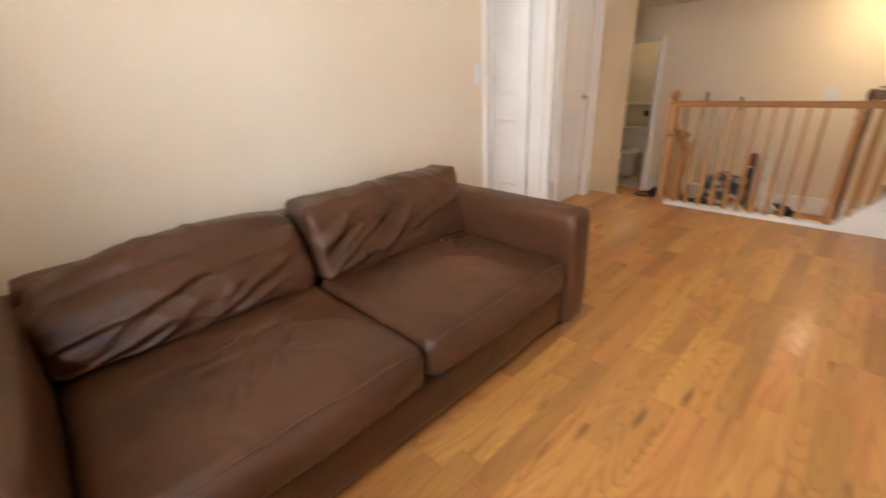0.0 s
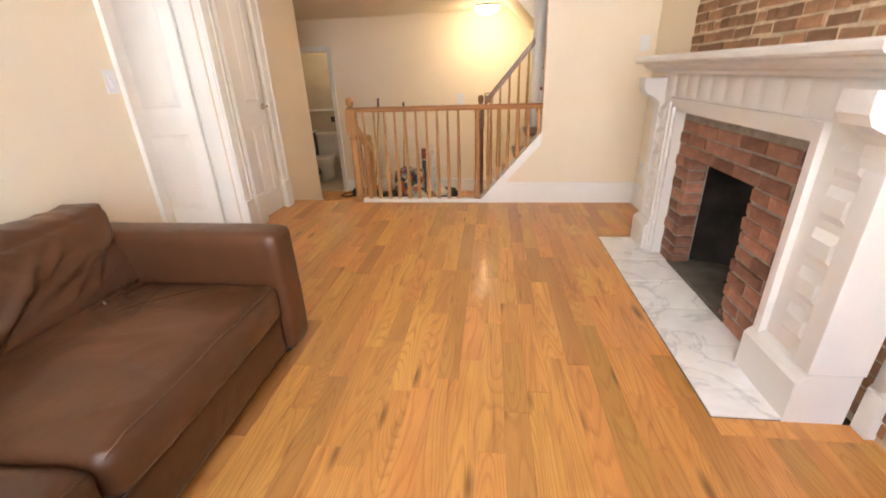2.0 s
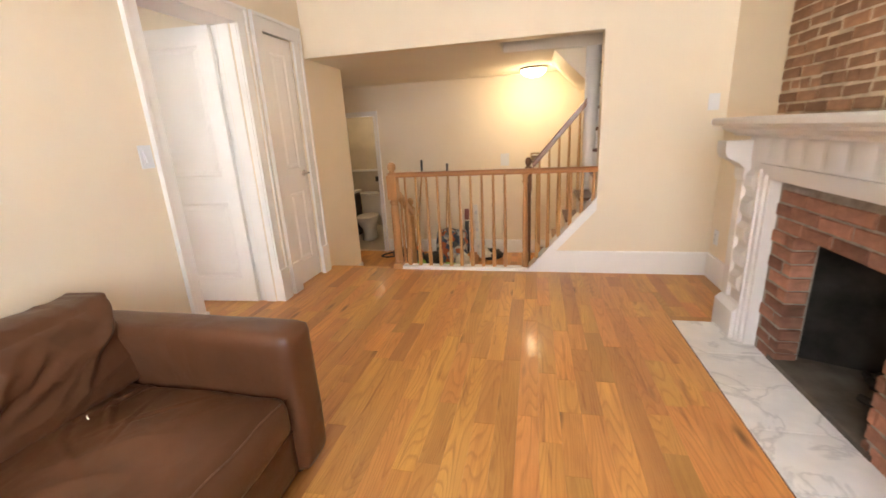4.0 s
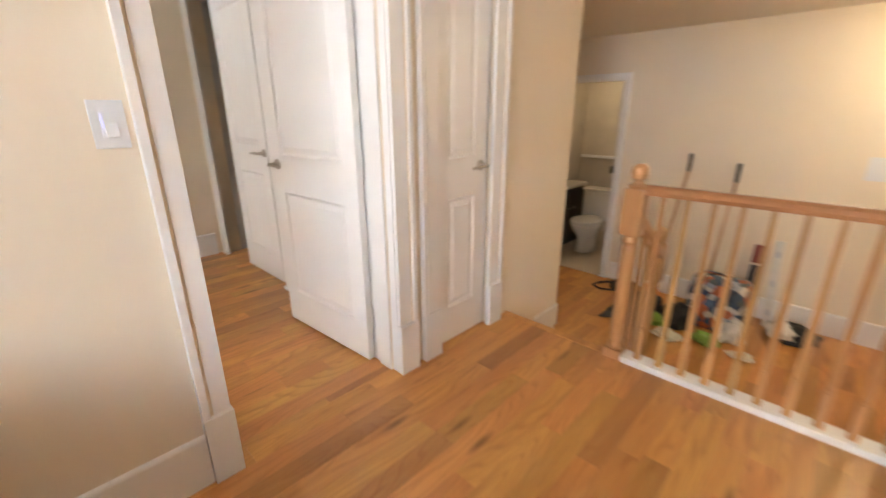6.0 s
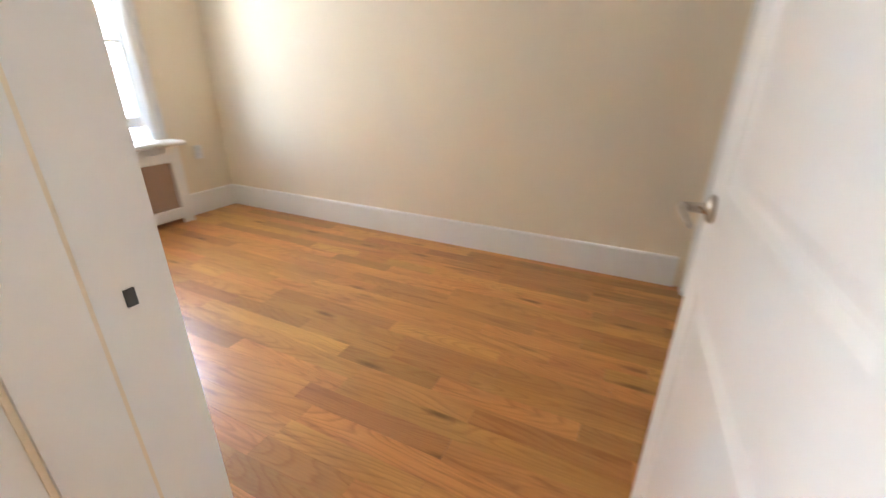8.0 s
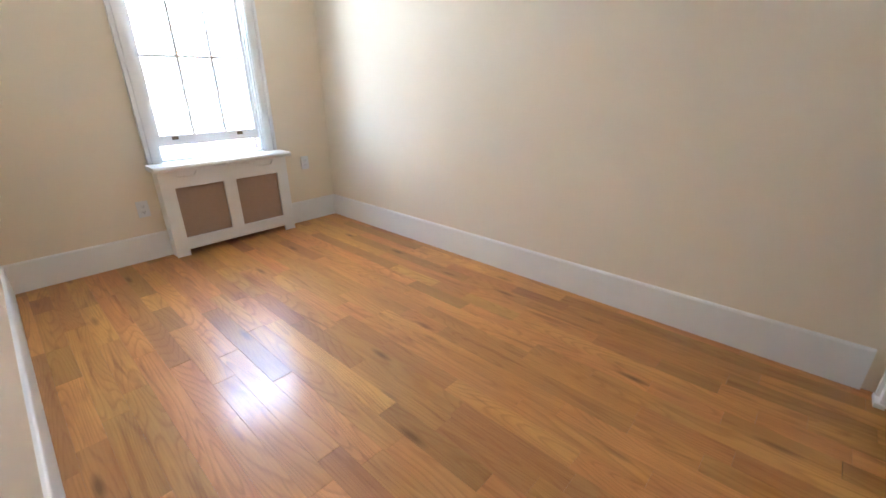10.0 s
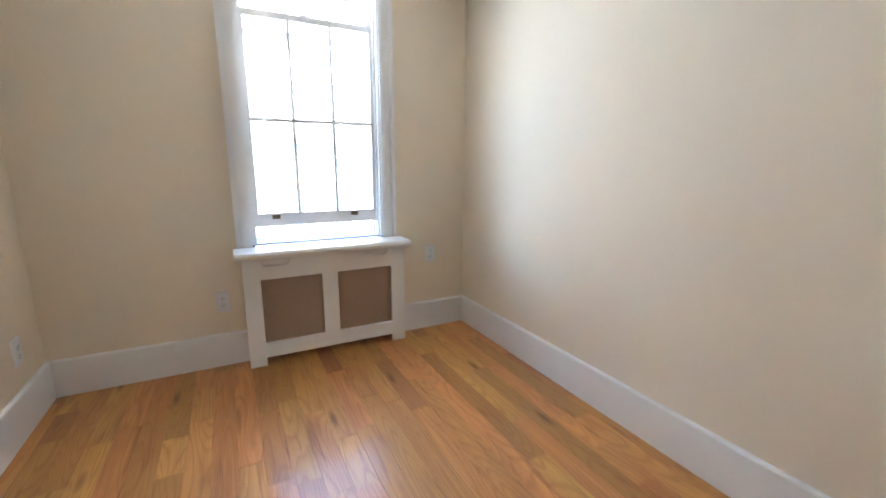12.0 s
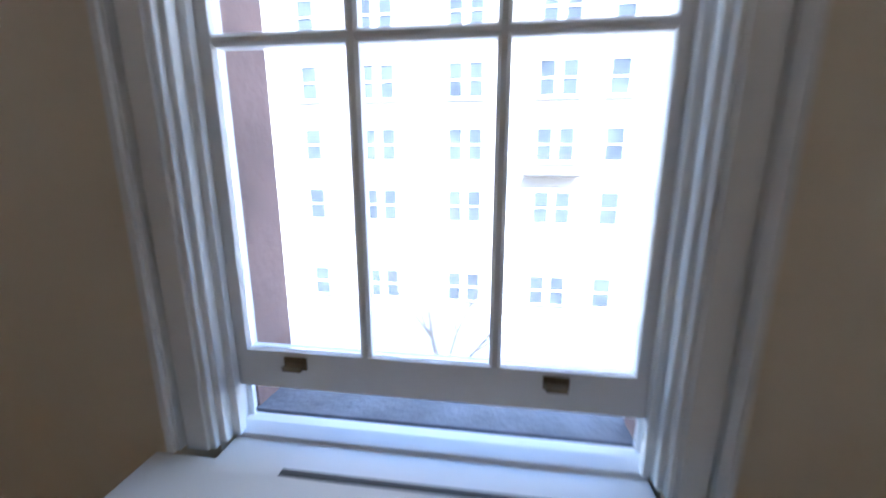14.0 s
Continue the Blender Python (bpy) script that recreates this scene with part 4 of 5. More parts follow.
SEAT_FOLDS, SEAT_FOLDS2 = seat_folds(3, 0.02, 0.0, 10), seat_folds(5, 0.2, 0.3, 6)
soft_part("base", (IN0 - 0.02, IN1 + 0.02, SY0 + 0.02, SY1 - 0.05, 0.055, 0.25), round_=0.02, puff=0.0, wrinkle=0.004, seed=1, cuts=(30, 12, 6))
soft_part("arm", (IN1, SX1, SY0 - 0.015, SY1, 0.055, 0.615), round_=0.03, puff=0.008, wrinkle=0.005, seed=2, cuts=(8, 24, 16))
soft_part("arm", (SX0, IN0, SY0 - 0.015, SY1, 0.055, 0.615), round_=0.03, puff=0.008, wrinkle=0.005, seed=3, cuts=(8, 24, 16))
soft_part("back", (IN0 - 0.02, IN1 + 0.02, SY1 - 0.17, SY1, 0.055, 0.665), round_=0.03, puff=0.005, wrinkle=0.005, seed=4, cuts=(34, 6, 14))
soft_part("seat_cushion", (IN0 + 0.004, MID - 0.004, SY0, 2.30, 0.245, 0.405), "creased brown leather seat cushion", round_=0.05, puff=0.034, wrinkle=0.009, seed=5, cuts=(96, 84, 14), folds=SEAT_FOLDS, folds_on_top=True)
soft_part("seat_cushion", (MID + 0.004, IN1 - 0.004, SY0, 2.30, 0.245, 0.405), "brown leather seat cushion", round_=0.05, puff=0.034, wrinkle=0.008, seed=6, cuts=(90, 80, 14), folds=SEAT_FOLDS2, folds_on_top=True)
soft_part("back_cushion", (IN0 - 0.02, MID + 0.0, 2.19, 2.42, 0.40, 0.690), "slumped brown leather back cushion with folds", round_=0.085, puff=0.04, wrinkle=0.016, seed=7, cuts=(130, 14, 52), crease=0.007, folds=folds_for(7, 0.42, 7), lean=0.12, droop=0.055)
soft_part("back_cushion", (MID + 0.01, IN1 + 0.03, 2.19, 2.42, 0.40, 0.705), "wrinkled brown leather back cushion", round_=0.04, puff=0.035, wrinkle=0.012, seed=9, cuts=(130, 14, 52), crease=0.010, ear=0.03, folds=folds_for(11, 0.42, 9), lean=0.10, droop=-0.012)
for cush, x0, x1 in zip([o for o in sofa.children if o.name.startswith("seat_cushion")], (IN0 + 0.02, MID + 0.02), (MID - 0.02, IN1 - 0.02)):
    bm = bmesh.new()
    tube(bm, [(x0 + (x1 - x0) * k / 12, SY0 + 0.012 + 0.003 * math.sin(k * 2.1), 0.4005 + 0.004 * math.sin(k * 1.3) - 0.012 * abs(k / 6 - 1) ** 4) for k in range(13)], 0.0026, 6)
    part("piping", bm, M_WORN, cush, "pale worn leather piping", smooth=True)
    bm = bmesh.new()
    tube(bm, [(x0 + (x1 - x0) * k / 12, SY0 + 0.004, 0.262) for k in range(13)], 0.003, 6)
    part("piping", bm, M_LEATHER, cush, smooth=True)
for x in (SX0 + 0.08, SX1 - 0.08):
    for y in (SY0 + 0.08, SY1 - 0.08):
        bm = bmesh.new()
        lathe(bm, [(0.028, 0.0), (0.03, 0.01), (0.026, 0.06)], x, y, 12)
        part("foot", bm, M_SLOT, sofa, "black plastic foot")

# ---- balustrade at the floor edge ----
XR = X_END + 0.028
balustrade = thing("balustrade", XR, 1.2, 0.03, "oak balustrade with turned newel post along the stair opening", "railing")


def newel(x, y, z0, height, name="newel_post", half=0.045):
    bm = bmesh.new()
    h = height
    box(bm, x - half, x + half, y - half, y + half, z0, z0 + 0.22)
    soften(bm, 0.004)
    r = half * 0.86
    lathe(bm, [(r * 0.9, z0 + 0.215), (r, z0 + 0.24), (r * 0.82, z0 + 0.26), (r * 0.95, z0 + 0.30), (r * 0.95, z0 + h - 0.42), (r * 0.78, z0 + h - 0.39), (r * 1.05, z0 + h - 0.37), (r * 0.85, z0 + h - 0.345), (r, z0 + h - 0.33)], x, y, 18)
    v = box(bm, x - half, x + half, y - half, y + half, z0 + h - 0.335, z0 + h - 0.115)
    lathe(bm, [(half * 0.95, z0 + h - 0.116), (half * 1.05, z0 + h - 0.10), (half * 0.55, z0 + h - 0.088), (half * 0.5, z0 + h - 0.078), (half * 0.78, z0 + h - 0.066), (half * 0.88, z0 + h - 0.042), (half * 0.78, z0 + h - 0.018), (half * 0.4, z0 + h - 0.002), (0.001, z0 + h)], x, y, 18)
    return bm


part("newel_post", newel(XR, 2.012, -0.17, 1.175), M_OAK, balustrade, "turned oak newel post with ball cap")
bm = bmesh.new()
prism(bm, [(XR - 0.030, 0.868), (XR + 0.030, 0.868), (XR + 0.034, 0.885), (XR + 0.026, 0.902), (XR + 0.012, 0.912), (XR - 0.012, 0.912), (XR - 0.026, 0.902), (XR - 0.034, 0.885)], "Y", RIGHT, 1.97)
part("handrail", bm, M_OAK_Y, balustrade, "polished oak handrail", smooth=False)
bal = bmesh.new()
H = 0.84
box(bal, -0.0155, 0.0155, -0.0155, 0.0155, 0.0, 0.16)
lathe(bal, [(0.0145, 0.158), (0.0165, 0.172), (0.0125, 0.182), (0.0155, 0.20), (0.0155, 0.34), (0.0125, 0.55), (0.0105, H - 0.02), (0.0105, H)], 0, 0, 12)
bal_mesh = mesh_of("baluster", bal, M_OAK)
for k in range(10):
    piece("baluster", bal_mesh, balustrade, pose(XR, 1.895 - k * 0.1005, 0.028))
bm = bmesh.new()
lathe(bm, [(0.03, 0.03), (0.03, 0.16), (0.02, 0.18), (0.026, 0.22), (0.022, 0.6), (0.018, 0.78), (0.028, 0.80), (0.02, 0.83), (0.034, 0.868)], XR + 0.015, 0.815, 16)
part("post", bm, M_OAK, balustrade, "slim turned intermediate post", smooth=True)
for k in range(6):
    y = 0.715 - k * 0.092
    z = (0.79 - y) * 1.105 + 0.03
    m = pose(XR, y, z) @ Matrix.Diagonal((1, 1, (0.868 - z) / H, 1))
    piece("baluster", bal_mesh, balustrade, m)

# rail down the three steps
step_rail = thing("stair_rail", 5.75, 2.02, Z_LOW, "short oak handrail descending beside the three steps", "railing")
part("newel_post", newel(5.80, 2.03, Z_LOW, 1.13, half=0.04), M_OAK, step_rail, "lower turned oak newel post")
bm = bmesh.new()
prism(bm, [(XR + 0.03, 0.80), (XR + 0.03, 0.74), (5.77, 0.40), (5.77, 0.46)], "Y", 1.99, 2.05)
soften(bm, 0.006)
part("handrail", bm, M_OAK, step_rail)
for k in range(4):
    x = XR + 0.11 + k * 0.115
    zt = 0.74 - (x - XR - 0.03) * 0.66
    zb = (-0.18, -0.18, -0.36, -0.36)[k]
    piece("baluster", bal_mesh, step_rail, pose(x, 2.02, zb) @ Matrix.Diagonal((1, 1, (zt - zb + 0.02) / H, 1)))

steps = thing("steps", 5.5, 2.37, Z_LOW, "three oak steps down to the hall", "stairs", kind="structure")
for k in range(2):
    x0 = X_END + 0.03 + k * 0.26
    z = -0.18 * (k + 1)
    block("tread", M_FLOOR, (x0, x0 + 0.285, 1.97, Y_SOFA + 0.008, z - 0.028, z), parent=steps, soft=0.006)
    block("riser", M_WHITE, (x0 - 0.015 if k else x0 + 0.002, x0 + 0.012, 1.97, Y_SOFA + 0.008, z, z + 0.152), parent=steps)
block("riser", M_WHITE, (X_END + 0.55, X_END + 0.565, 1.97, Y_SOFA + 0.008, Z_LOW, -0.388), parent=steps)

M_DARKOAK = wood("dark_oak_rail", (0.13, 0.055, 0.02), (0.24, 0.11, 0.045), 0.3, "Y", 0.1, coat=0.2, knots=False)

# ---- winding stairs up ----
stairs = thing("winding_stairs", 5.6, 0.6, Z_LOW, "steep stairs with wood treads and white risers winding up", "stairs", kind="structure")
RISE, RUN, XS0, XS1 = 0.195, 0.105, X_END + 0.16, 5.86
CEN = Vector((5.93, 0.22, 0))
for k in range(1, 7):
    y, z = 0.86 - RUN * (k - 1), Z_LOW + RISE * k
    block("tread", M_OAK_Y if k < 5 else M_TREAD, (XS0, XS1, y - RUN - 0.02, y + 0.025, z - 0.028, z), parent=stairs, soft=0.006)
    block("riser", M_WHITE, (XS0, XS1 - 0.01, y - 0.012, y, z - RISE, z - 0.029), parent=stairs)
N = 8
for k in range(N):
    a0, a1 = math.pi + k * math.pi / N, math.pi + (k + 1) * math.pi / N
    z = Z_LOW + RISE * (7 + k)

    def out(a, r):
        return (CEN.x + r * math.cos(a), CEN.y + r * math.sin(a))
    bm = bmesh.new()
    prism(bm, [out(a0 - 0.05, 0.05), out(a0 - 0.045, 0.62), out(a1, 0.62), out(a1, 0.05)], "Z", z - 0.03, z)
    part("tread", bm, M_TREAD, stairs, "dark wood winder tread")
    bm = bmesh.new()
    prism(bm, [out(a0, 0.05), out(a0, 0.62), out(a0 + 0.02, 0.62), out(a0 + 0.08, 0.05)], "Z", z - RISE, z - 0.031)
    part("riser", bm, M_WHITE, stairs)
bm = bmesh.new()
lathe(bm, [(0.065, Z_LOW), (0.065, 3.2)], CEN.x, CEN.y, 20)
part("centre_post", bm, M_WHITE, stairs, smooth=True)
bm = bmesh.new()
prism(bm, [(0.24, 1.60), (0.57, Z_HEAD + 0.002), (0.24, Z_HEAD + 0.002)], "X", CEN.x, 6.85)
part("soffit", bm, M_WALL, stairs, "sloping cream soffit below the upper flight")
stair_rail = thing("stair_rail", XS1, 0.7, 0, "oak handrail rising beside the winding stairs", "railing")
bm = bmesh.new()
prism(bm, [(0.76, 0.84), (0.27, 1.41), (0.27, 1.48), (0.76, 0.91)], "X", XS1 - 0.012, XS1 + 0.046)
soften(bm, 0.008)
part("handrail", bm, M_DARKOAK, stair_rail)
part("newel_post", newel(XS1 + 0.017, 0.80, Z_LOW, 1.50, half=0.036), M_DARKOAK, stair_rail)
for k in range(5):
    y = 0.69 - k * 0.092
    zb = Z_LOW + RISE * (1 + int((0.86 - y) / RUN))
    zt = 0.86 + (0.76 - y) * 1.16
    piece("baluster", bal_mesh, stair_rail, pose(XS1 + 0.017, y, zb) @ Matrix.Diagonal((1, 1, (zt - zb) / H, 1)))

# ---- hall lamp ----
hall_lamp = thing("ceiling_lamp", 7.05, 0.76, Z_HEAD, "lit frosted glass flush ceiling lamp with metal rim", "lamp")
bm = bmesh.new()
lathe(bm, [(0.150, Z_HEAD - 0.024), (0.160, Z_HEAD - 0.02), (0.160, Z_HEAD - 0.010), (0.13, Z_HEAD)], 7.05, 0.76, 28)
part("rim", bm, M_METAL, hall_lamp, "brushed metal rim", smooth=True)
bm = bmesh.new()
lathe(bm, [(0.01, Z_HEAD - 0.11), (0.07, Z_HEAD - 0.103), (0.115, Z_HEAD - 0.08), (0.145, Z_HEAD - 0.045), (0.148, Z_HEAD - 0.025)], 7.05, 0.76, 28)
part("shade", bm, M_SHADE, hall_lamp, "glowing frosted glass bowl", smooth=True)

M_STONE = material("brownstone", (0.20, 0.125, 0.105), 0.9, vary=0.3, scale=5, bump=0.5, bump_scale=30)


# ---- sash windows ----
def sash(bm, x, y0, y1, z0, z1, cols, rows, stile=0.034, bottom=0.075, top=0.035, d=0.034, bar=0.020):
    box(bm, x - d, x, y0, y0 + stile, z0, z1)
    box(bm, x - d, x, y1 - stile, y1, z0, z1)
    box(bm, x - d, x, y0 + stile, y1 - stile, z0, z0 + bottom)
    box(bm, x - d, x, y0 + stile, y1 - stile, z1 - top, z1)
    gy, gz = (y1 - y0 - 2 * stile) / cols, (z1 - z0 - bottom - top) / rows
    for k in range(1, cols):
        c = y0 + stile + k * gy
        prism(bm, [(x - d + 0.004, c - bar / 2), (x - d + 0.004, c + bar / 2), (x - 0.006, c + bar / 2), (x - 0.001, c + bar / 5), (x - 0.001, c - bar / 5), (x - 0.006, c - bar / 2)], "Z", z0 + bottom, z1 - top)
    for k in range(1, rows):
        c = z0 + bottom + k * gz
        prism(bm, [(x - d + 0.003, c - bar / 2), (x - d + 0.003, c + bar / 2), (x - 0.0065, c + bar / 2), (x - 0.0015, c + bar / 5), (x - 0.0015, c - bar / 5), (x - 0.0065, c - bar / 2)], "Y", y0 + stile, y1 - stile)
    return [(y0 + stile + i * gy + bar / 2, y0 + stile + (i + 1) * gy - bar / 2, z0 + bottom + j * gz + bar / 2, z0 + bottom + (j + 1) * gz - bar / 2) for i in range(cols) for j in range(rows)]


def window(name, y0, y1, z0, z1, lift, meet, label, lifts=True, face=X_OUT, cased=True):
    """Double-hung window in the outer wall; the lower sash raised by lift."""
    ob = thing(name, face, (y0 + y1) / 2, z0, label, "window", kind="structure")
    if cased:
        bm = bmesh.new()
        for a, s in ((y0, -1), (y1, 1)):
            for u0, u1, d in ((0.0, 0.012, 0.014), (0.012, 0.054, 0.020), (0.054, 0.064, 0.010), (0.064, 0.070, 0.028), (0.070, 0.084, 0.036)):
                b = sorted((a + s * u0, a + s * u1))
                box(bm, face, face + d, b[0], b[1], z0 - 0.004, z1 + (0.066 if u1 > 0.08 else 0.0))
        box(bm, face, face + 0.018, y0 - 0.070, y1 + 0.070, z1, z1 + 0.04)
        box(bm, face, face + 0.034, y0 - 0.070, y1 + 0.070, z1 + 0.04, z1 + 0.066)
        part("casing", bm, M_WHITE, ob)
    bm = bmesh.new()
    for a, s in ((y0, 1), (y1, -1)):
        for u, xa, xb in ((0.012, 0.385, face), (0.026, 0.449, 0.466), (0.024, 0.408, 0.414)):
            b = sorted((a, a + s * u))
            box(bm, xa, xb, b[0], b[1], z0, z1)
    box(bm, 0.385, face, y0 + 0.012, y1 - 0.012, z1 - 0.012, z1)
    part("jamb_lining", bm, M_WHITE, ob)
    bm = bmesh.new()
    for a, s in ((y0, 1), (y1, -1)):
        b = sorted((a - s * 0.004, a + s * 0.016))
        box(bm, 0.235 if s > 0 else 0.32, 0.384, b[0], b[1], z0 - 0.03, z1)
    box(bm, 0.235, 0.384, y0 + 0.016, y1 - 0.016, z1 - 0.016, z1 + 0.004)
    part("reveal", bm, M_STONE, ob, "brown stone reveal outside the sashes")
    bm = bmesh.new()
    prism(bm, [(0.15, z0 - 0.034), (0.394, z0 - 0.034), (0.394, z0 + 0.010), (0.15, z0 - 0.012)], "Y", y0 + 0.012, y1 - 0.012)
    part("outer_sill", bm, M_EXT, ob, "weathered grey outside sill")
    bm = bmesh.new()
    prism(bm, [(0.395, z0 - 0.02), (0.46, z0 - 0.02), (0.46, z0 + 0.002), (0.43, z0 + 0.010), (0.405, z0 + 0.010)], "Y", y0 + 0.012, y1 - 0.012)
    part("stop", bm, M_WHITE, ob)
    ya, yb = y0 + 0.0135, y1 - 0.0135
    bm = bmesh.new()
    zl0, zl1 = z0 + 0.015 + lift, meet + 0.04 + lift
    lower_panes = sash(bm, 0.447, ya, yb, zl0, zl1, 3, 2)
    low = part("lower_sash", bm, M_WHITE, ob)
    bm = bmesh.new()
    upper_panes = sash(bm, 0.407, ya, yb, meet, z1 - 0.013, 3, 1 if z1 < 2.3 else 2, bottom=0.035, top=0.04)
    up = part("upper_sash", bm, M_WHITE, ob)
    for panes, x, owner in ((lower_panes, 0.432, low), (upper_panes, 0.392, up)):
        for a, b, c, d in panes:
            bm = bmesh.new()
            box(bm, x - 0.0015, x + 0.0015, a - 0.008, b + 0.008, c - 0.008, d + 0.008)
            p = part("pane", bm, M_GLASS, owner)
            p.visible_shadow = False
    if lifts:
        for y in (4.066, 4.540):
            bm = bmesh.new()
            box(bm, 0.447, 0.450, y - 0.022, y + 0.022, zl0 + 0.042, zl0 + 0.066)
            prism(bm, [(0.449, zl0 + 0.050), (0.466, zl0 + 0.046), (0.468, zl0 + 0.058), (0.462, zl0 + 0.050), (0.449, zl0 + 0.056)], "Y", y - 0.018, y + 0.018)
            part("sash_lift", bm, M_BRASS_OLD, low, "tarnished brass sash lift")
        bm = bmesh.new()
        box(bm, 0.428, 0.442, 4.27, 4.33, zl1, zl1 + 0.008)
        lathe(bm, [(0.012, zl1 + 0.008), (0.014, zl1 + 0.016), (0.006, zl1 + 0.022)], 0.436, 4.30, 10)
        part("sash_lock", bm, M_METAL, low)
    return ob


window("window_1", WIN[0], WIN[1], WIN[2], WIN[3], 0.085, 1.862, "white wooden sash window, lower sash raised a hand's width")
for i, (a, b) in enumerate(W_LIV):
    window("window_2" if i == 0 else "window_3", a, b, WZ[0], WZ[1], 0.0, 1.72, "tall white sash window of the living room", lifts=False)

# ---- radiator cover ----
cover = thing("radiator_cover", 0.56, 4.33, 0, "white wooden radiator cover with two brown mesh panels below the window", "radiator cover")
C0, C1, CX = 3.85, 4.812, 0.622
bm = bmesh.new()
t = 0.02
for y0, y1, z0, z1 in ((C0, C0 + 0.09, 0, 0.598), (C1 - 0.09, C1, 0, 0.598), (C0 + 0.09, C1 - 0.09, 0.050, 0.137), (C0 + 0.09, C1 - 0.09, 0.52, 0.598), (4.282, 4.375, 0.137, 0.52)):
    box(bm, CX - t, CX, y0, y1, z0, z1)
# top strip with two hand slots
for y0, y1 in ((C0, 3.94), (4.11, 4.53), (4.70, C1)):
    box(bm, CX - t, CX, y0, y1, 0.598, 0.655)
for y0, y1 in ((3.94, 4.11), (4.53, 4.70)):
    box(bm, CX - t, CX, y0, y1, 0.634, 0.655)
    for a, s in ((y0, 1), (y1, -1)):
        prism(bm, [(a, 0.598), (a + s * 0.022, 0.598), (a, 0.634)], "X", CX - t, CX)
bmesh.ops.remove_doubles(bm, verts=bm.verts, dist=0.0001)
part("front_frame", bm, M_WHITE, cover)
for y0, y1 in ((3.935, 4.115), (4.525, 4.705)):
    block("slot_back", M_WHITE, (CX - 0.0265, CX - 0.0205, y0, y1, 0.59, 0.64), parent=cover)
for y in (C0, C1 - t):
    block("side_panel", M_WHITE, (X_OUT + 0.001, CX - t, y, y + t, 0, 0.655), parent=cover)
bm = bmesh.new()
prof = [(X_OUT + 0.034, 0.658), (0.70, 0.658), (0.712, 0.668), (0.715, 0.680), (0.706, 0.694), (X_OUT + 0.034, 0.694)]
prism(bm, prof, "Y", C0 - 0.035, C1 + 0.012)
prism(bm, [(0.461, 0.658), (X_OUT + 0.034, 0.658), (X_OUT + 0.034, 0.6935), (0.461, 0.6935)], "Y", WIN[0] + 0.013, WIN[1] - 0.013)
top = part("top", bm, M_WHITE, cover)
# the top is uncut: this dark strip colours in the air slot's shade
block("air_slot", M_SLOT, (0.530, 0.546, 4.07, 4.56, 0.690, 0.6955), parent=cover, label="narrow dark strip put in for the shade of the air slot", soft=0.002)


for y0, y1 in ((C0 + 0.085, 4.287), (4.370, C1 - 0.085)):
    bm = bmesh.new()
    box(bm, CX - t - 0.003, CX - t - 0.001, y0, y1, 0.13, 0.525)
    part("mesh_panel", bm, M_MESH, cover, "brown metal mesh panel")

# ---- out of the window ----
M_GROUND = material("pale_concrete", (0.50, 0.48, 0.45), 0.9, vary=0.15, scale=0.8)
ground = setting("ground", M_GROUND, "pale street level below the window", "ground", (-400, -0.4, -400, 400, -7.2, -7.0))
facade = thing("apartment_building", -19, 5, -7, "sunlit brick apartment building across the street", "building")
bm = bmesh.new()
FXX = -19.0
cols = [(-9.3, -7.5), (-5.6, -4.6), (-2.6, -0.8), (1.65, 3.4), (5.77, 7.62), (8.82, 9.82), (11.0, 12.8), (14.5, 15.5), (17.4, 19.2)]
rows_z = [(-6.4, -4.8), (-2.25, -0.62), (0.72, 2.3), (3.6, 5.22), (6.5, 8.1), (9.4, 11.0)]
ys = [-14.0] + [v for c in cols for v in c] + [24.0]
zs = [-7.0] + [v for r in rows_z for v in r] + [13.2]
for i in range(len(ys) - 1):
    for j in range(len(zs) - 1):
        if i % 2 and j % 2:
            continue
        box(bm, FXX - 0.35, FXX, ys[i], ys[i + 1], zs[j], zs[j + 1])
box(bm, FXX - 8, FXX - 0.4, -14, 24, -7, 13.0)
bmesh.ops.remove_doubles(bm, verts=bm.verts, dist=0.0005)
part("wall", bm, M_SUNBLOCK, facade)
block("cornice", M_EXT, (FXX - 0.3, FXX + 0.55, -14.2, 24.2, 13.2, 13.9), (FXX - 0.3, FXX + 0.3, -14.2, 24.2, 12.8, 13.2), parent=facade)
M_DARKGLASS = material("far_window_glass", (0.068, 0.078, 0.092), 0.9, vary=0.3, scale=0.8, spec=0.0)
for a, b in cols:
    for c, d in rows_z:
        w = part("window", (lambda q: (box(q, FXX - 0.22, FXX - 0.18, a, b, c, d), q)[1])(bmesh.new()), M_DARKGLASS, facade)
        q = bmesh.new()
        bars = [(a, a + 0.07), (b - 0.07, b)] + ([((a + b) / 2 - 0.14, (a + b) / 2 + 0.14)] if b - a > 1.4 else [])
        for u, v in bars:
            box(q, FXX - 0.18, FXX - 0.10, u, v, c, d)
        for u, v in ((c, c + 0.08), ((c + d) / 2 - 0.04, (c + d) / 2 + 0.04), (d - 0.08, d)):
            box(q, FXX - 0.178, FXX - 0.102, a + 0.07, b - 0.07, u, v)
        part("window_frame", q, M_WHITE, w)
        part("sill", (lambda q: (box(q, FXX - 0.15, FXX + 0.12, a - 0.1, b + 0.1, c - 0.14, c), q)[1])(bmesh.new()), M_EXT, w)
fire_escape = thing("fire_escape", FXX + 0.6, 6.6, 0.0, "dark iron fire escape balcony on the far facade", "fire escape")
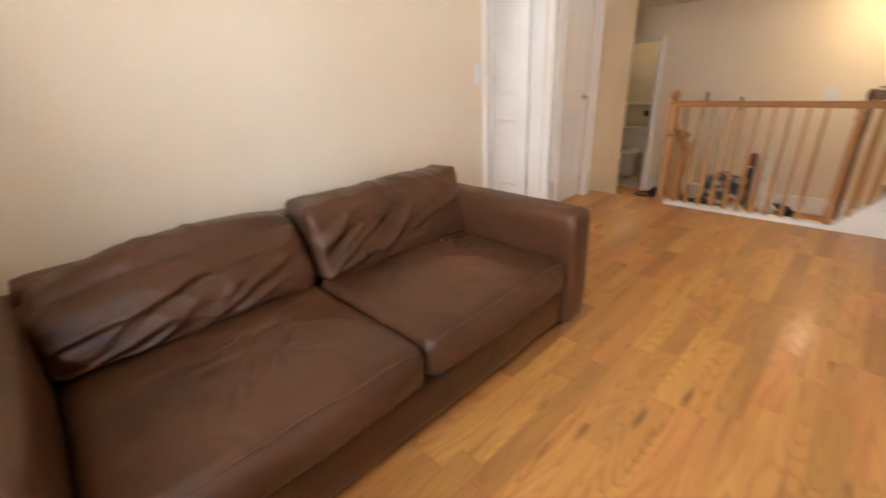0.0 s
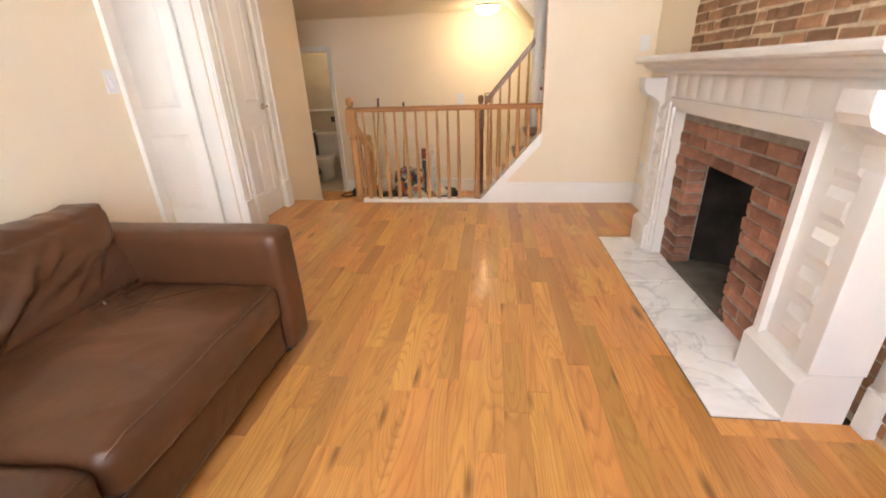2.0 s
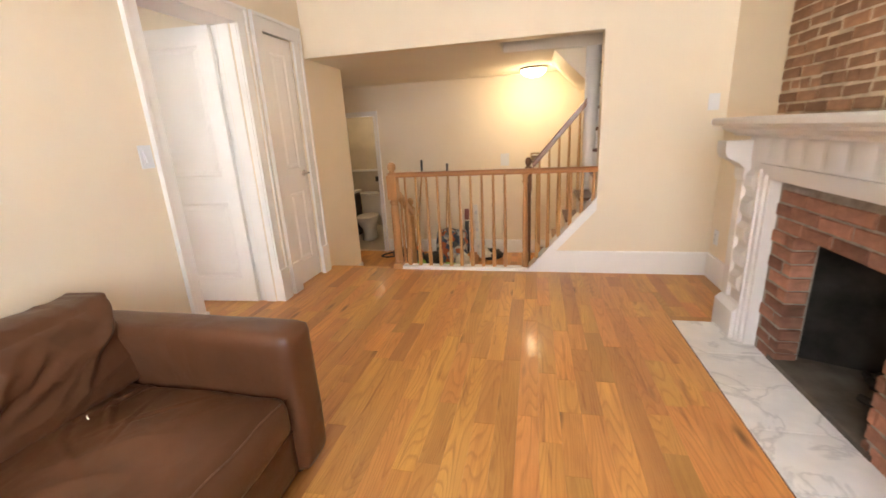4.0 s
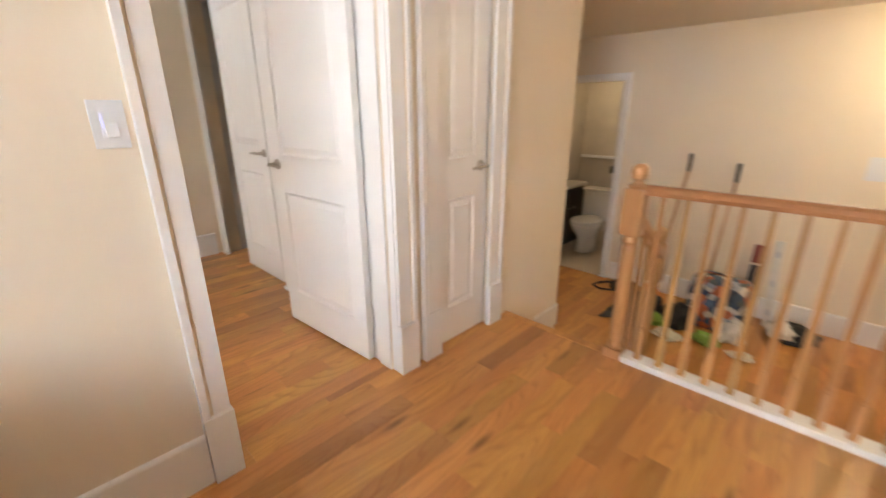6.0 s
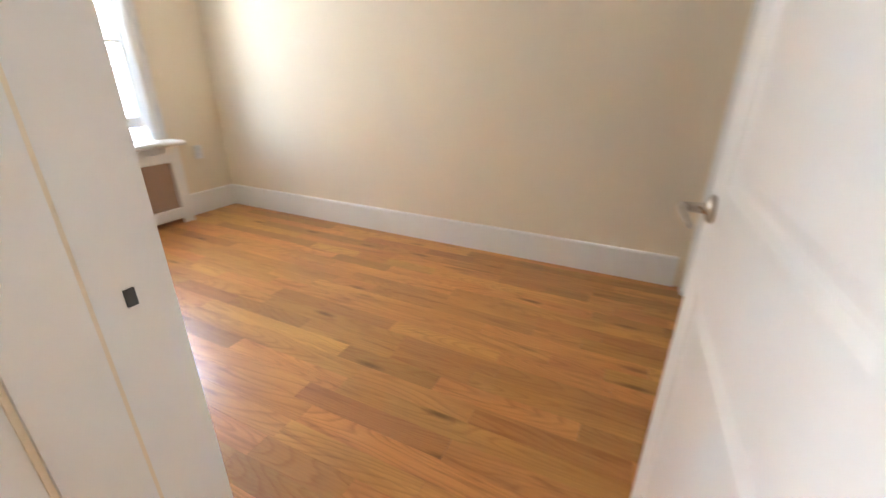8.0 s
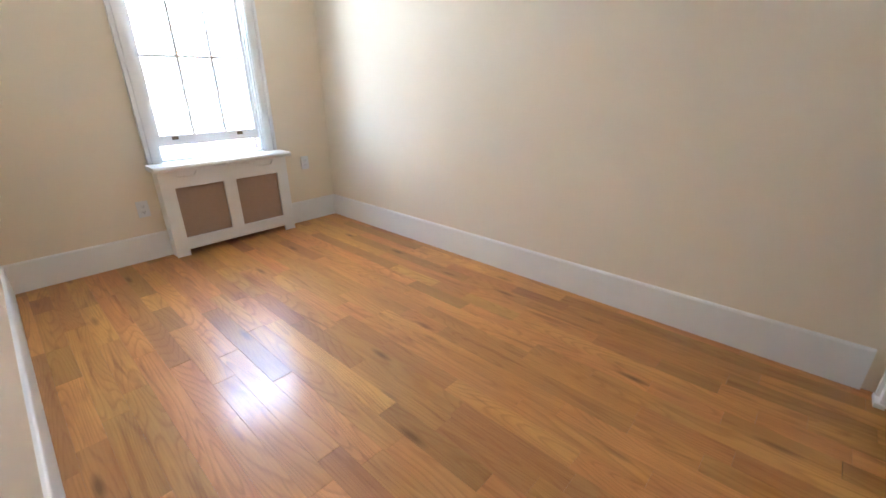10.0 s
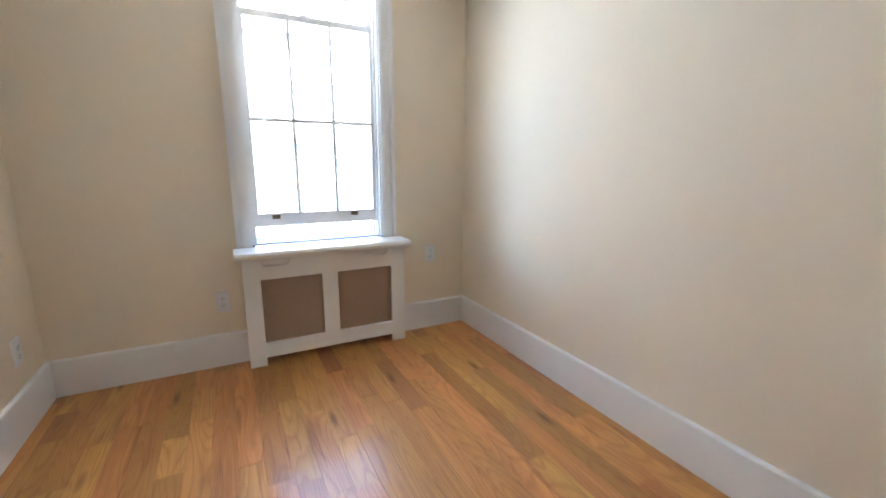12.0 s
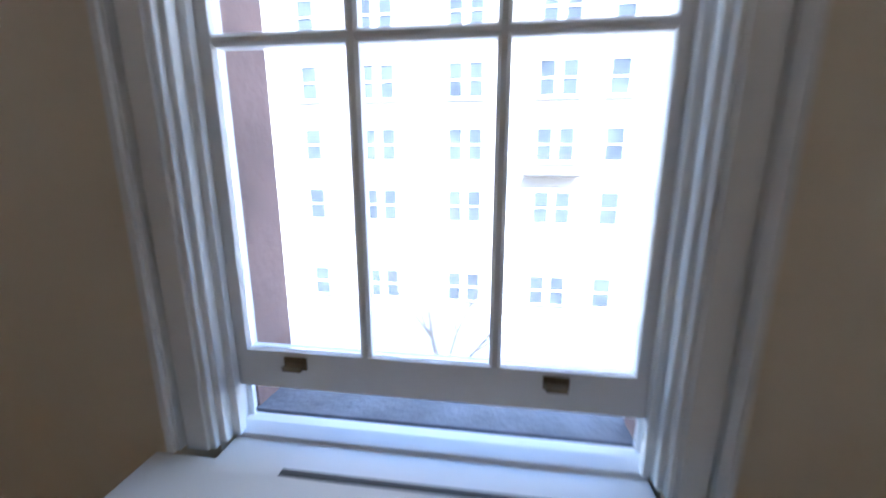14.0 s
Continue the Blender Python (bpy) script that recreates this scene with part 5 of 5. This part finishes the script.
for z in (0.15,):
    bm = bmesh.new()
    box(bm, FXX, FXX + 1.1, 5.3, 7.8, z - 0.06, z)
    part("platform", bm, M_DARKMETAL, fire_escape)
    bm = bmesh.new()
    box(bm, FXX + 1.06, FXX + 1.1, 5.3, 7.8, z + 0.86, z + 0.9)
    for k in range(11):
        box(bm, FXX + 1.07, FXX + 1.09, 5.3 + k * 0.248, 5.32 + k * 0.248, z, z + 0.86)
    part("railing", bm, M_DARKMETAL, fire_escape)
setting("outer_face", M_STONE, "brownstone outer face of the house", "wall", (0.235, 0.249, 2.0, WIN[0], -7, 3.2), (0.315, 0.329, WIN[1], 8.0, -7, 3.2), (0.235, 0.249, WIN[0], WIN[1], -7, 0.66), (0.235, 0.249, WIN[0], WIN[1], WIN[3] + 0.005, 3.2))
# bare street tree
tree = thing("street_tree", -9.0, 3.0, -7.0, "bare street tree with thin twigs", "tree")
rt = random.Random(12)
bm = bmesh.new()


def limb(p, d, length, r, depth):
    pts, rad = [p], [r]
    for k in range(4):
        d = (d + Vector((rt.uniform(-0.25, 0.25), rt.uniform(-0.25, 0.25), rt.uniform(-0.05, 0.2)))).normalized()
        p = p + d * length / 4
        pts.append(p)
        rad.append(r * (1 - 0.18 * (k + 1)))
        if depth and k > 0:
            for s in range(2):
                limb(p, (d + Vector((rt.uniform(-1, 1), rt.uniform(-1, 1), rt.uniform(-0.2, 0.7)))).normalized(), length * 0.62, rad[-1] * 0.55, depth - 1)
    tube(bm, pts, rad, 6)


limb(Vector((-9.0, 3.0, -7.0)), Vector((0, 0, 1)), 4.2, 0.13, 3)
M_BARK = material("grey_bark", (0.16, 0.14, 0.12), 0.9, vary=0.3, scale=20)
part("trunk", bm, M_BARK, tree)

# ---- bathroom ----
toilet = thing("toilet", 8.35, 3.62, Z_LOW + 0.012, "white porcelain toilet with its lid down", "toilet")
ZT = Z_LOW + 0.012


def oval(bm, rings, cx, cy, seg=24):
    """Stacked ovals (half length along x, half width along y, shift along x, z)."""
    rows = [[bm.verts.new((cx + dx + a * math.cos(2 * math.pi * i / seg), cy + b * math.sin(2 * math.pi * i / seg), z)) for i in range(seg)] for a, b, dx, z in rings]
    bm.faces.new(rows[0][::-1])
    bm.faces.new(rows[-1])
    for r0, r1 in zip(rows, rows[1:]):
        for i in range(seg):
            j = (i + 1) % seg
            bm.faces.new((r0[i], r0[j], r1[j], r1[i]))


bm = bmesh.new()
oval(bm, [(0.21, 0.12, 0.05, ZT), (0.19, 0.105, 0.05, ZT + 0.10), (0.19, 0.11, 0.04, ZT + 0.20), (0.24, 0.16, 0.0, ZT + 0.30), (0.265, 0.185, -0.01, ZT + 0.37), (0.265, 0.185, -0.01, ZT + 0.39)], 8.30, 3.60)
part("bowl", bm, M_PORCELAIN, toilet, smooth=True)
bm = bmesh.new()
oval(bm, [(0.265, 0.188, -0.01, ZT + 0.392), (0.27, 0.19, -0.01, ZT + 0.405), (0.265, 0.185, -0.01, ZT + 0.425), (0.22, 0.15, -0.01, ZT + 0.432)], 8.30, 3.60)
part("lid", bm, M_PORCELAIN, toilet, smooth=True)
bm = bmesh.new()
box(bm, 8.56, 8.76, 3.40, 3.80, ZT + 0.36, ZT + 0.74)
soften(bm, 0.02, 3)
part("tank", bm, M_PORCELAIN, toilet)
bm = bmesh.new()
box(bm, 8.545, 8.775, 3.385, 3.815, ZT + 0.742, ZT + 0.775)
soften(bm, 0.01)
part("tank_lid", bm, M_PORCELAIN, toilet)
vanity = thing("vanity", 8.3, 4.12, ZT, "dark espresso bathroom vanity with a white basin top", "vanity")
block("cabinet", M_VANITY, (8.05, 8.75, 3.90, 4.29, ZT, ZT + 0.78), parent=vanity, soft=0.006)
for x in (8.06, 8.41):
    d = block("door", M_VANITY, (x, x + 0.33, 3.885, 3.899, ZT + 0.08, ZT + 0.74), parent=vanity, soft=0.004)
    block("knob", M_METAL, (x + (0.27 if x < 8.2 else 0.04), x + (0.29 if x < 8.2 else 0.06), 3.868, 3.884, ZT + 0.5, ZT + 0.52), parent=d, soft=0.004)
block("basin_top", M_PORCELAIN, (8.03, 8.77, 3.87, 4.295, ZT + 0.782, ZT + 0.825), parent=vanity, soft=0.008)
mirror = thing("medicine_cabinet", 8.35, 4.24, 0.9, "mirrored medicine cabinet above the vanity", "cabinet")
block("body", M_VANITY, (8.10, 8.66, 4.18, 4.298, 0.72, 1.42), parent=mirror, soft=0.005)
M_MIRROR = material("mirror", (0.85, 0.85, 0.85), 0.03, 1.0)
block("mirror_door", M_MIRROR, (8.11, 8.65, 4.172, 4.179, 0.73, 1.41), parent=mirror)
bath_lamp = thing("vanity_light", 8.38, 4.26, 1.55, "warm lit bar lamp above the mirror", "lamp")
block("bar", M_METAL, (8.15, 8.60, 4.27, 4.298, 1.52, 1.58), parent=bath_lamp, soft=0.005)
for x in (8.22, 8.38, 8.54):
    bm = bmesh.new()
    bmesh.ops.create_uvsphere(bm, u_segments=14, v_segments=10, radius=0.04, matrix=pose(x, 4.225, 1.55))
    part("bulb", bm, M_SHADE, bath_lamp, "glowing round bulb", smooth=True)
block("tile_rail", M_WHITE, (9.36, 9.399, 2.62, 4.28, 0.56, 0.60), soft=0.006)
tagged(bpy.data.objects["tile_rail"], "white cap tile above the bathroom wainscot", "trim", kind="structure")
paper = thing("toilet_paper_holder", 9.38, 3.75, 0.28, "small dark toilet paper holder on the tiled wall", "paper holder")
block("bracket", M_DARKMETAL, (9.33, 9.399, 3.70, 3.80, 0.36, 0.46), parent=paper, soft=0.01)

# ---- tools and bags on the hall floor ----
ZF = Z_LOW
M_BLACK = material("black_nylon", (0.018, 0.018, 0.019), 0.6, vary=0.3, scale=14, bump=0.3, bump_scale=90)
M_GREYCLOTH = material("grey_cloth", (0.07, 0.075, 0.08), 0.9, vary=0.2, scale=25, bump=0.4, bump_scale=160)
M_RED = material("red_plastic", (0.20, 0.035, 0.02), 0.4, vary=0.1, scale=10)
M_ORANGE = material("orange_plastic", (0.65, 0.16, 0.02), 0.4, vary=0.1, scale=10)
M_GREEN = material("green_wrapper", (0.25, 0.45, 0.08), 0.4, vary=0.2, scale=16)
M_PAPER = material("white_paper", (0.72, 0.70, 0.64), 0.8, vary=0.06, scale=18)
M_STEEL = material("grey_aluminium", (0.55, 0.55, 0.55), 0.35, 0.8, vary=0.05, scale=20)


def patterned(name, colours, scale):
    m = bpy.data.materials.new(name)
    m.use_nodes = True
    n, l = m.node_tree.nodes, m.node_tree.links
    v = n.new("ShaderNodeTexVoronoi")
    v.inputs["Scale"].default_value = scale
    co = n.new("ShaderNodeTexCoord")
    l.new(co.outputs["Object"], v.inputs["Vector"])
    sep = n.new("ShaderNodeSeparateColor")
    l.new(v.outputs["Color"], sep.inputs[0])
    r = n.new("ShaderNodeValToRGB")
    r.color_ramp.interpolation = "CONSTANT"
    for k, c in enumerate(colours):
        e = r.color_ramp.elements[k] if k < 2 else r.color_ramp.elements.new(k / len(colours))
        e.position, e.color = k / len(colours), (*c, 1)
    l.new(sep.outputs[0], r.inputs[0])
    l.new(r.outputs[0], n["Principled BSDF"].inputs["Base Color"])
    n["Principled BSDF"].inputs["Roughness"].default_value = 0.6
    return m


M_PRINT = patterned("printed_bag", [(0.03, 0.05, 0.09), (0.55, 0.50, 0.42), (0.06, 0.10, 0.16), (0.45, 0.12, 0.04), (0.10, 0.12, 0.12), (0.30, 0.32, 0.35)], 16)


def lump(name, label, category, mat, x, y, z, a, b, c, seed, crumple=0.25, turn=0):
    """A crumpled soft thing lying on the floor."""
    bm = bmesh.new()
    bmesh.ops.create_icosphere(bm, subdivisions=4, radius=1.0)
    r = random.Random(seed)
    o = Vector((r.uniform(0, 90), r.uniform(0, 90), 0))
    for v in bm.verts:
        k = 1 + crumple * noise.noise(v.co * 1.6 + o) + crumple * 0.5 * noise.noise(v.co * 4.5 + o)
        v.co *= k
        v.co = Vector((v.co.x * a, v.co.y * b, max(-0.35, v.co.z) * c))
    low = min(v.co.z for v in bm.verts)
    bm.transform(pose(x, y, z - low, 0, 0, turn))
    return tagged(part(name, bm, mat, smooth=True), label, category)


lump("bag", "slumped black nylon bag on the hall floor", "bag", M_BLACK, 7.36, 2.72, ZF, 0.11, 0.12, 0.10, 3)
bm = bmesh.new()
tube(bm, [(7.28, 2.78, ZF + 0.012), (7.22, 2.90, ZF + 0.012), (7.27, 3.0, ZF + 0.012), (7.38, 2.98, ZF + 0.012), (7.44, 2.86, ZF + 0.03)], 0.011, 8)
tagged(part("strap", bm, M_BLACK, smooth=True), "black strap looped beside the bag on the floor", "strap")
cloth = bmesh.new()
rows = []
for i in range(25):
    row = []
    for j in range(19):
        u, v = i / 24 - 0.5, j / 18 - 0.5
        edge = min(0.5 - abs(u), 0.5 - abs(v)) * 8
        row.append(cloth.verts.new((6.82 + u * 0.34 + 0.03 * math.sin(v * 9), 2.46 + v * 0.36 + 0.02 * math.sin(u * 11), ZF + 0.006 + min(1, edge) * (0.045 + 0.03 * noise.noise(Vector((u * 7, v * 7, 2)))))))
    rows.append(row)
for r0, r1 in zip(rows, rows[1:]):
    for j in range(18):
        cloth.faces.new((r0[j], r0[j + 1], r1[j + 1], r1[j]))
tagged(part("folded_jacket", cloth, M_GREYCLOTH, smooth=True), "dark grey jacket dropped flat on the hall floor", "jacket")
lump("duffel", "dark grey soft bag lying on the floor", "bag", M_GREYCLOTH, 7.12, 2.42, ZF, 0.16, 0.13, 0.11, 5)
printed = thing("shopping_bag", 7.18, 1.88, ZF, "large printed shopping bag with a colourful pattern", "bag")
bm = bmesh.new()
cushion(bm, 7.05, 7.32, 1.68, 2.08, ZF + 0.001, ZF + 0.43, round_=0.03, puff=0.02, wrinkle=0.03, seed=31, cuts=(10, 14, 14))
part("body", bm, M_PRINT, printed, smooth=True)
bm = bmesh.new()
tube(bm, [(7.06, 1.78, ZF + 0.41), (7.05, 1.80, ZF + 0.48), (7.05, 1.88, ZF + 0.51), (7.05, 1.96, ZF + 0.48), (7.06, 1.98, ZF + 0.41)], 0.008, 8)
part("handle", bm, M_BLACK, printed)
lump("bin_bag", "black plastic bag heaped on the floor", "bag", M_BLACK, 6.98, 2.12, ZF, 0.15, 0.15, 0.13, 7)
lump("snack_bag", "crumpled green foil bag on the floor", "wrapper", M_GREEN, 6.86, 2.24, ZF, 0.06, 0.08, 0.07, 9, 0.4)
lump("snack_bag", "crumpled green foil bag on the floor", "wrapper", M_GREEN, 6.80, 1.84, ZF, 0.09, 0.10, 0.06, 10, 0.4)
lump("paper_bag", "crumpled white paper bag", "bag", M_PAPER, 6.98, 1.70, ZF, 0.10, 0.10, 0.12, 11, 0.4)
lump("crumpled_paper", "crumpled white paper on the floor", "paper", M_PAPER, 6.70, 2.10, ZF, 0.08, 0.11, 0.03, 12, 0.5)
lump("crumpled_paper", "crumpled white paper on the floor", "paper", M_PAPER, 6.72, 1.60, ZF, 0.06, 0.08, 0.03, 13, 0.5)
lump("work_bag", "black and cream work bag on the floor", "bag", M_BLACK, 7.33, 1.34, ZF, 0.13, 0.17, 0.09, 14, 0.35)
lump("rag", "cream rag lying over a black bag", "rag", M_PAPER, 7.22, 1.42, ZF + 0.05, 0.10, 0.09, 0.08, 15, 0.5)
level = thing("spirit_level", 7.5, 1.51, ZF, "white spirit level leaning against the hall wall", "tool")
bm = bmesh.new()
box(bm, -0.012, 0.012, -0.03, 0.03, 0.0, 0.74)
soften(bm, 0.003)
tilt = pose(7.44, 1.53, ZF + 0.004, 0, 9, 0) @ pose(0, 0, 0, -4, 0, 0)
bm.transform(tilt)
part("body", bm, M_PAPER, level)
for z in (0.10, 0.35, 0.60):
    bm = bmesh.new()
    box(bm, -0.0135, 0.0135, -0.016, 0.016, z, z + 0.05)
    bm.transform(tilt)
    part("vial", bm, M_STEEL, level, "grey level vial window")
saw = thing("hand_tool", 7.5, 1.7, ZF, "dark red handled tool leaning against the wall", "tool")
bm = bmesh.new()
box(bm, -0.01, 0.01, -0.03, 0.03, 0.02, 0.50)
bm.transform(pose(7.46, 1.71, ZF, 0, 8, 0))
part("blade", bm, M_DARKMETAL, saw)
bm = bmesh.new()
box(bm, -0.016, 0.016, -0.034, 0.034, 0.52, 0.68)
soften(bm, 0.006)
bm.transform(pose(7.46, 1.71, ZF, 0, 8, 0))
part("grip", bm, M_RED, saw)


def pole(name, label, x, y, x1, y1, top, head):
    ob = thing(name, x, y, ZF, label, "broom", "tools leaning on the hall wall")
    bm = bmesh.new()
    tube(bm, [(x, y, ZF + 0.12), (x1, y1, top - 0.16)], 0.012, 10)
    part("stick", bm, M_OAK, ob)
    bm = bmesh.new()
    tube(bm, [(x1, y1, top - 0.16), (x1 + 0.01, y1, top)], 0.016, 10)
    part("grip", bm, M_DARKMETAL, ob, "dark rubber grip")
    bm = bmesh.new()
    prism(bm, [(y - 0.12, ZF + 0.002), (y + 0.12, ZF + 0.002), (y + 0.04, ZF + 0.15), (y - 0.04, ZF + 0.15)], "X", x - 0.025, x + 0.025)
    part("head", bm, head, ob)
    return ob


pole("broom", "orange-headed broom leaning against the hall wall", 7.36, 2.46, 7.56, 2.36, 0.86, M_ORANGE)
pole("mop", "long-handled tool leaning against the hall wall", 7.42, 2.02, 7.56, 1.98, 0.80, M_BLACK)
chime = thing("door_chime", X_FAR, 0.735, 0.84, "small brass-framed chime on the hall wall", "chime")
M_BRASS = material("old_brass", (0.30, 0.19, 0.08), 0.35, 0.9, vary=0.2, scale=20)
block("frame", M_BRASS, (X_FAR - 0.03, X_FAR - 0.002, 0.675, 0.795, 0.76, 0.90), parent=chime, soft=0.006)
for k in range(4):
    block("slat", M_PAPER if k == 3 else M_VANITY, (X_FAR - 0.034, X_FAR - 0.0305, 0.69, 0.78, 0.775 + k * 0.03, 0.792 + k * 0.03), parent=chime)
panel = thing("access_panel", X_FAR, 0.26, 1.2, "flush cream panel door high on the hall wall", "panel")
block("panel_frame", M_WALL, (X_FAR - 0.012, X_FAR - 0.001, 0.12, 0.40, 0.3, 1.72), parent=panel, soft=0.003)
block("panel_field", M_WALL, (X_FAR - 0.020, X_FAR - 0.0125, 0.15, 0.37, 0.34, 1.62), parent=panel, soft=0.003)
# crumbs on the sofa seat
bm = bmesh.new()
for x, y, t in ((2.29, 1.98, 20), (2.45, 2.12, 60)):
    q = bmesh.new()
    box(q, -0.014, 0.014, -0.002, 0.002, 0, 0.003)
    q.transform(pose(x, y, 0.437, 0, 0, t))
    tmp = bpy.data.meshes.new("crumb")
    q.to_mesh(tmp)
    q.free()
    bm.from_mesh(tmp)
    bpy.data.meshes.remove(tmp)
tagged(part("crumb", bm, M_PAPER), "tiny white paper scrap on the sofa seat", "scrap", kind="stuff")

# ---- floor boards ----
def boards(owner, x0, x1, y0, y1, z, pitch, seed, holes=()):
    """Strip floor along x with staggered butt joints; holes: (x0, x1, y0, y1) left out."""
    r = random.Random(seed)
    bm = bmesh.new()
    box(bm, 0, 1, 0, 1, -0.012, 0)
    for v in bm.verts:
        if v.co.z > -0.001:
            v.co.y = 0.0028 + v.co.y * 0.9944
            v.co.x = 0.0009 + v.co.x * 0.9982
    data = mesh_of("plank", bm, M_FLOOR)
    y = y0
    while y < y1 - 0.005:
        w = min(pitch, y1 - y)
        x = x0 - r.uniform(0, 0.9)
        while x < x1:
            length = r.choice((r.uniform(0.22, 0.6), r.uniform(0.5, 1.25)))
            a, b = max(x, x0), min(x + length, x1)
            spans = [(a, b)]
            for hx0, hx1, hy0, hy1 in holes:
                if y + w / 2 > hy0 and y + w / 2 < hy1:
                    spans = [(p, q) for s, e in spans for p, q in ((s, min(e, hx0)), (max(s, hx1), e)) if q - p > 0.02]
            for a, b in spans:
                if b - a > 0.02:
                    piece("plank", data, owner, pose(a, y, z + r.uniform(-0.0006, 0.0), r.uniform(-0.13, 0.13), r.uniform(-0.04, 0.04), 0) @ Matrix.Diagonal((b - a, w, 1, 1)))
            x += length
        y += pitch


boards(floor_living, X_OUT, X_END, -0.137, Y_SOFA + 0.1, 0.0, 0.094, 1)
boards(floor_living, X_OUT, 2.42, Y_FIRE, -0.137, 0.0, 0.094, 5)
boards(floor_living, 4.36, X_END, Y_FIRE, -0.137, 0.0, 0.094, 6)
for x0, x1, y0, y1 in ((2.42, 2.50, -0.655, -0.137), (4.28, 4.36, -0.655, -0.137)):
    block("plank", M_FLOOR, (x0, x1, y0, y1, -0.012, 0.0), parent=floor_living)
boards(floor_bedroom, X_OUT, 5.2, Y_SOFA + 0.1, Y_BED1, 0.0, 0.094, 2)
boards(floor_hall, X_END + 0.12, X_FAR, -1.2, 4.9, Z_LOW, 0.09, 3)
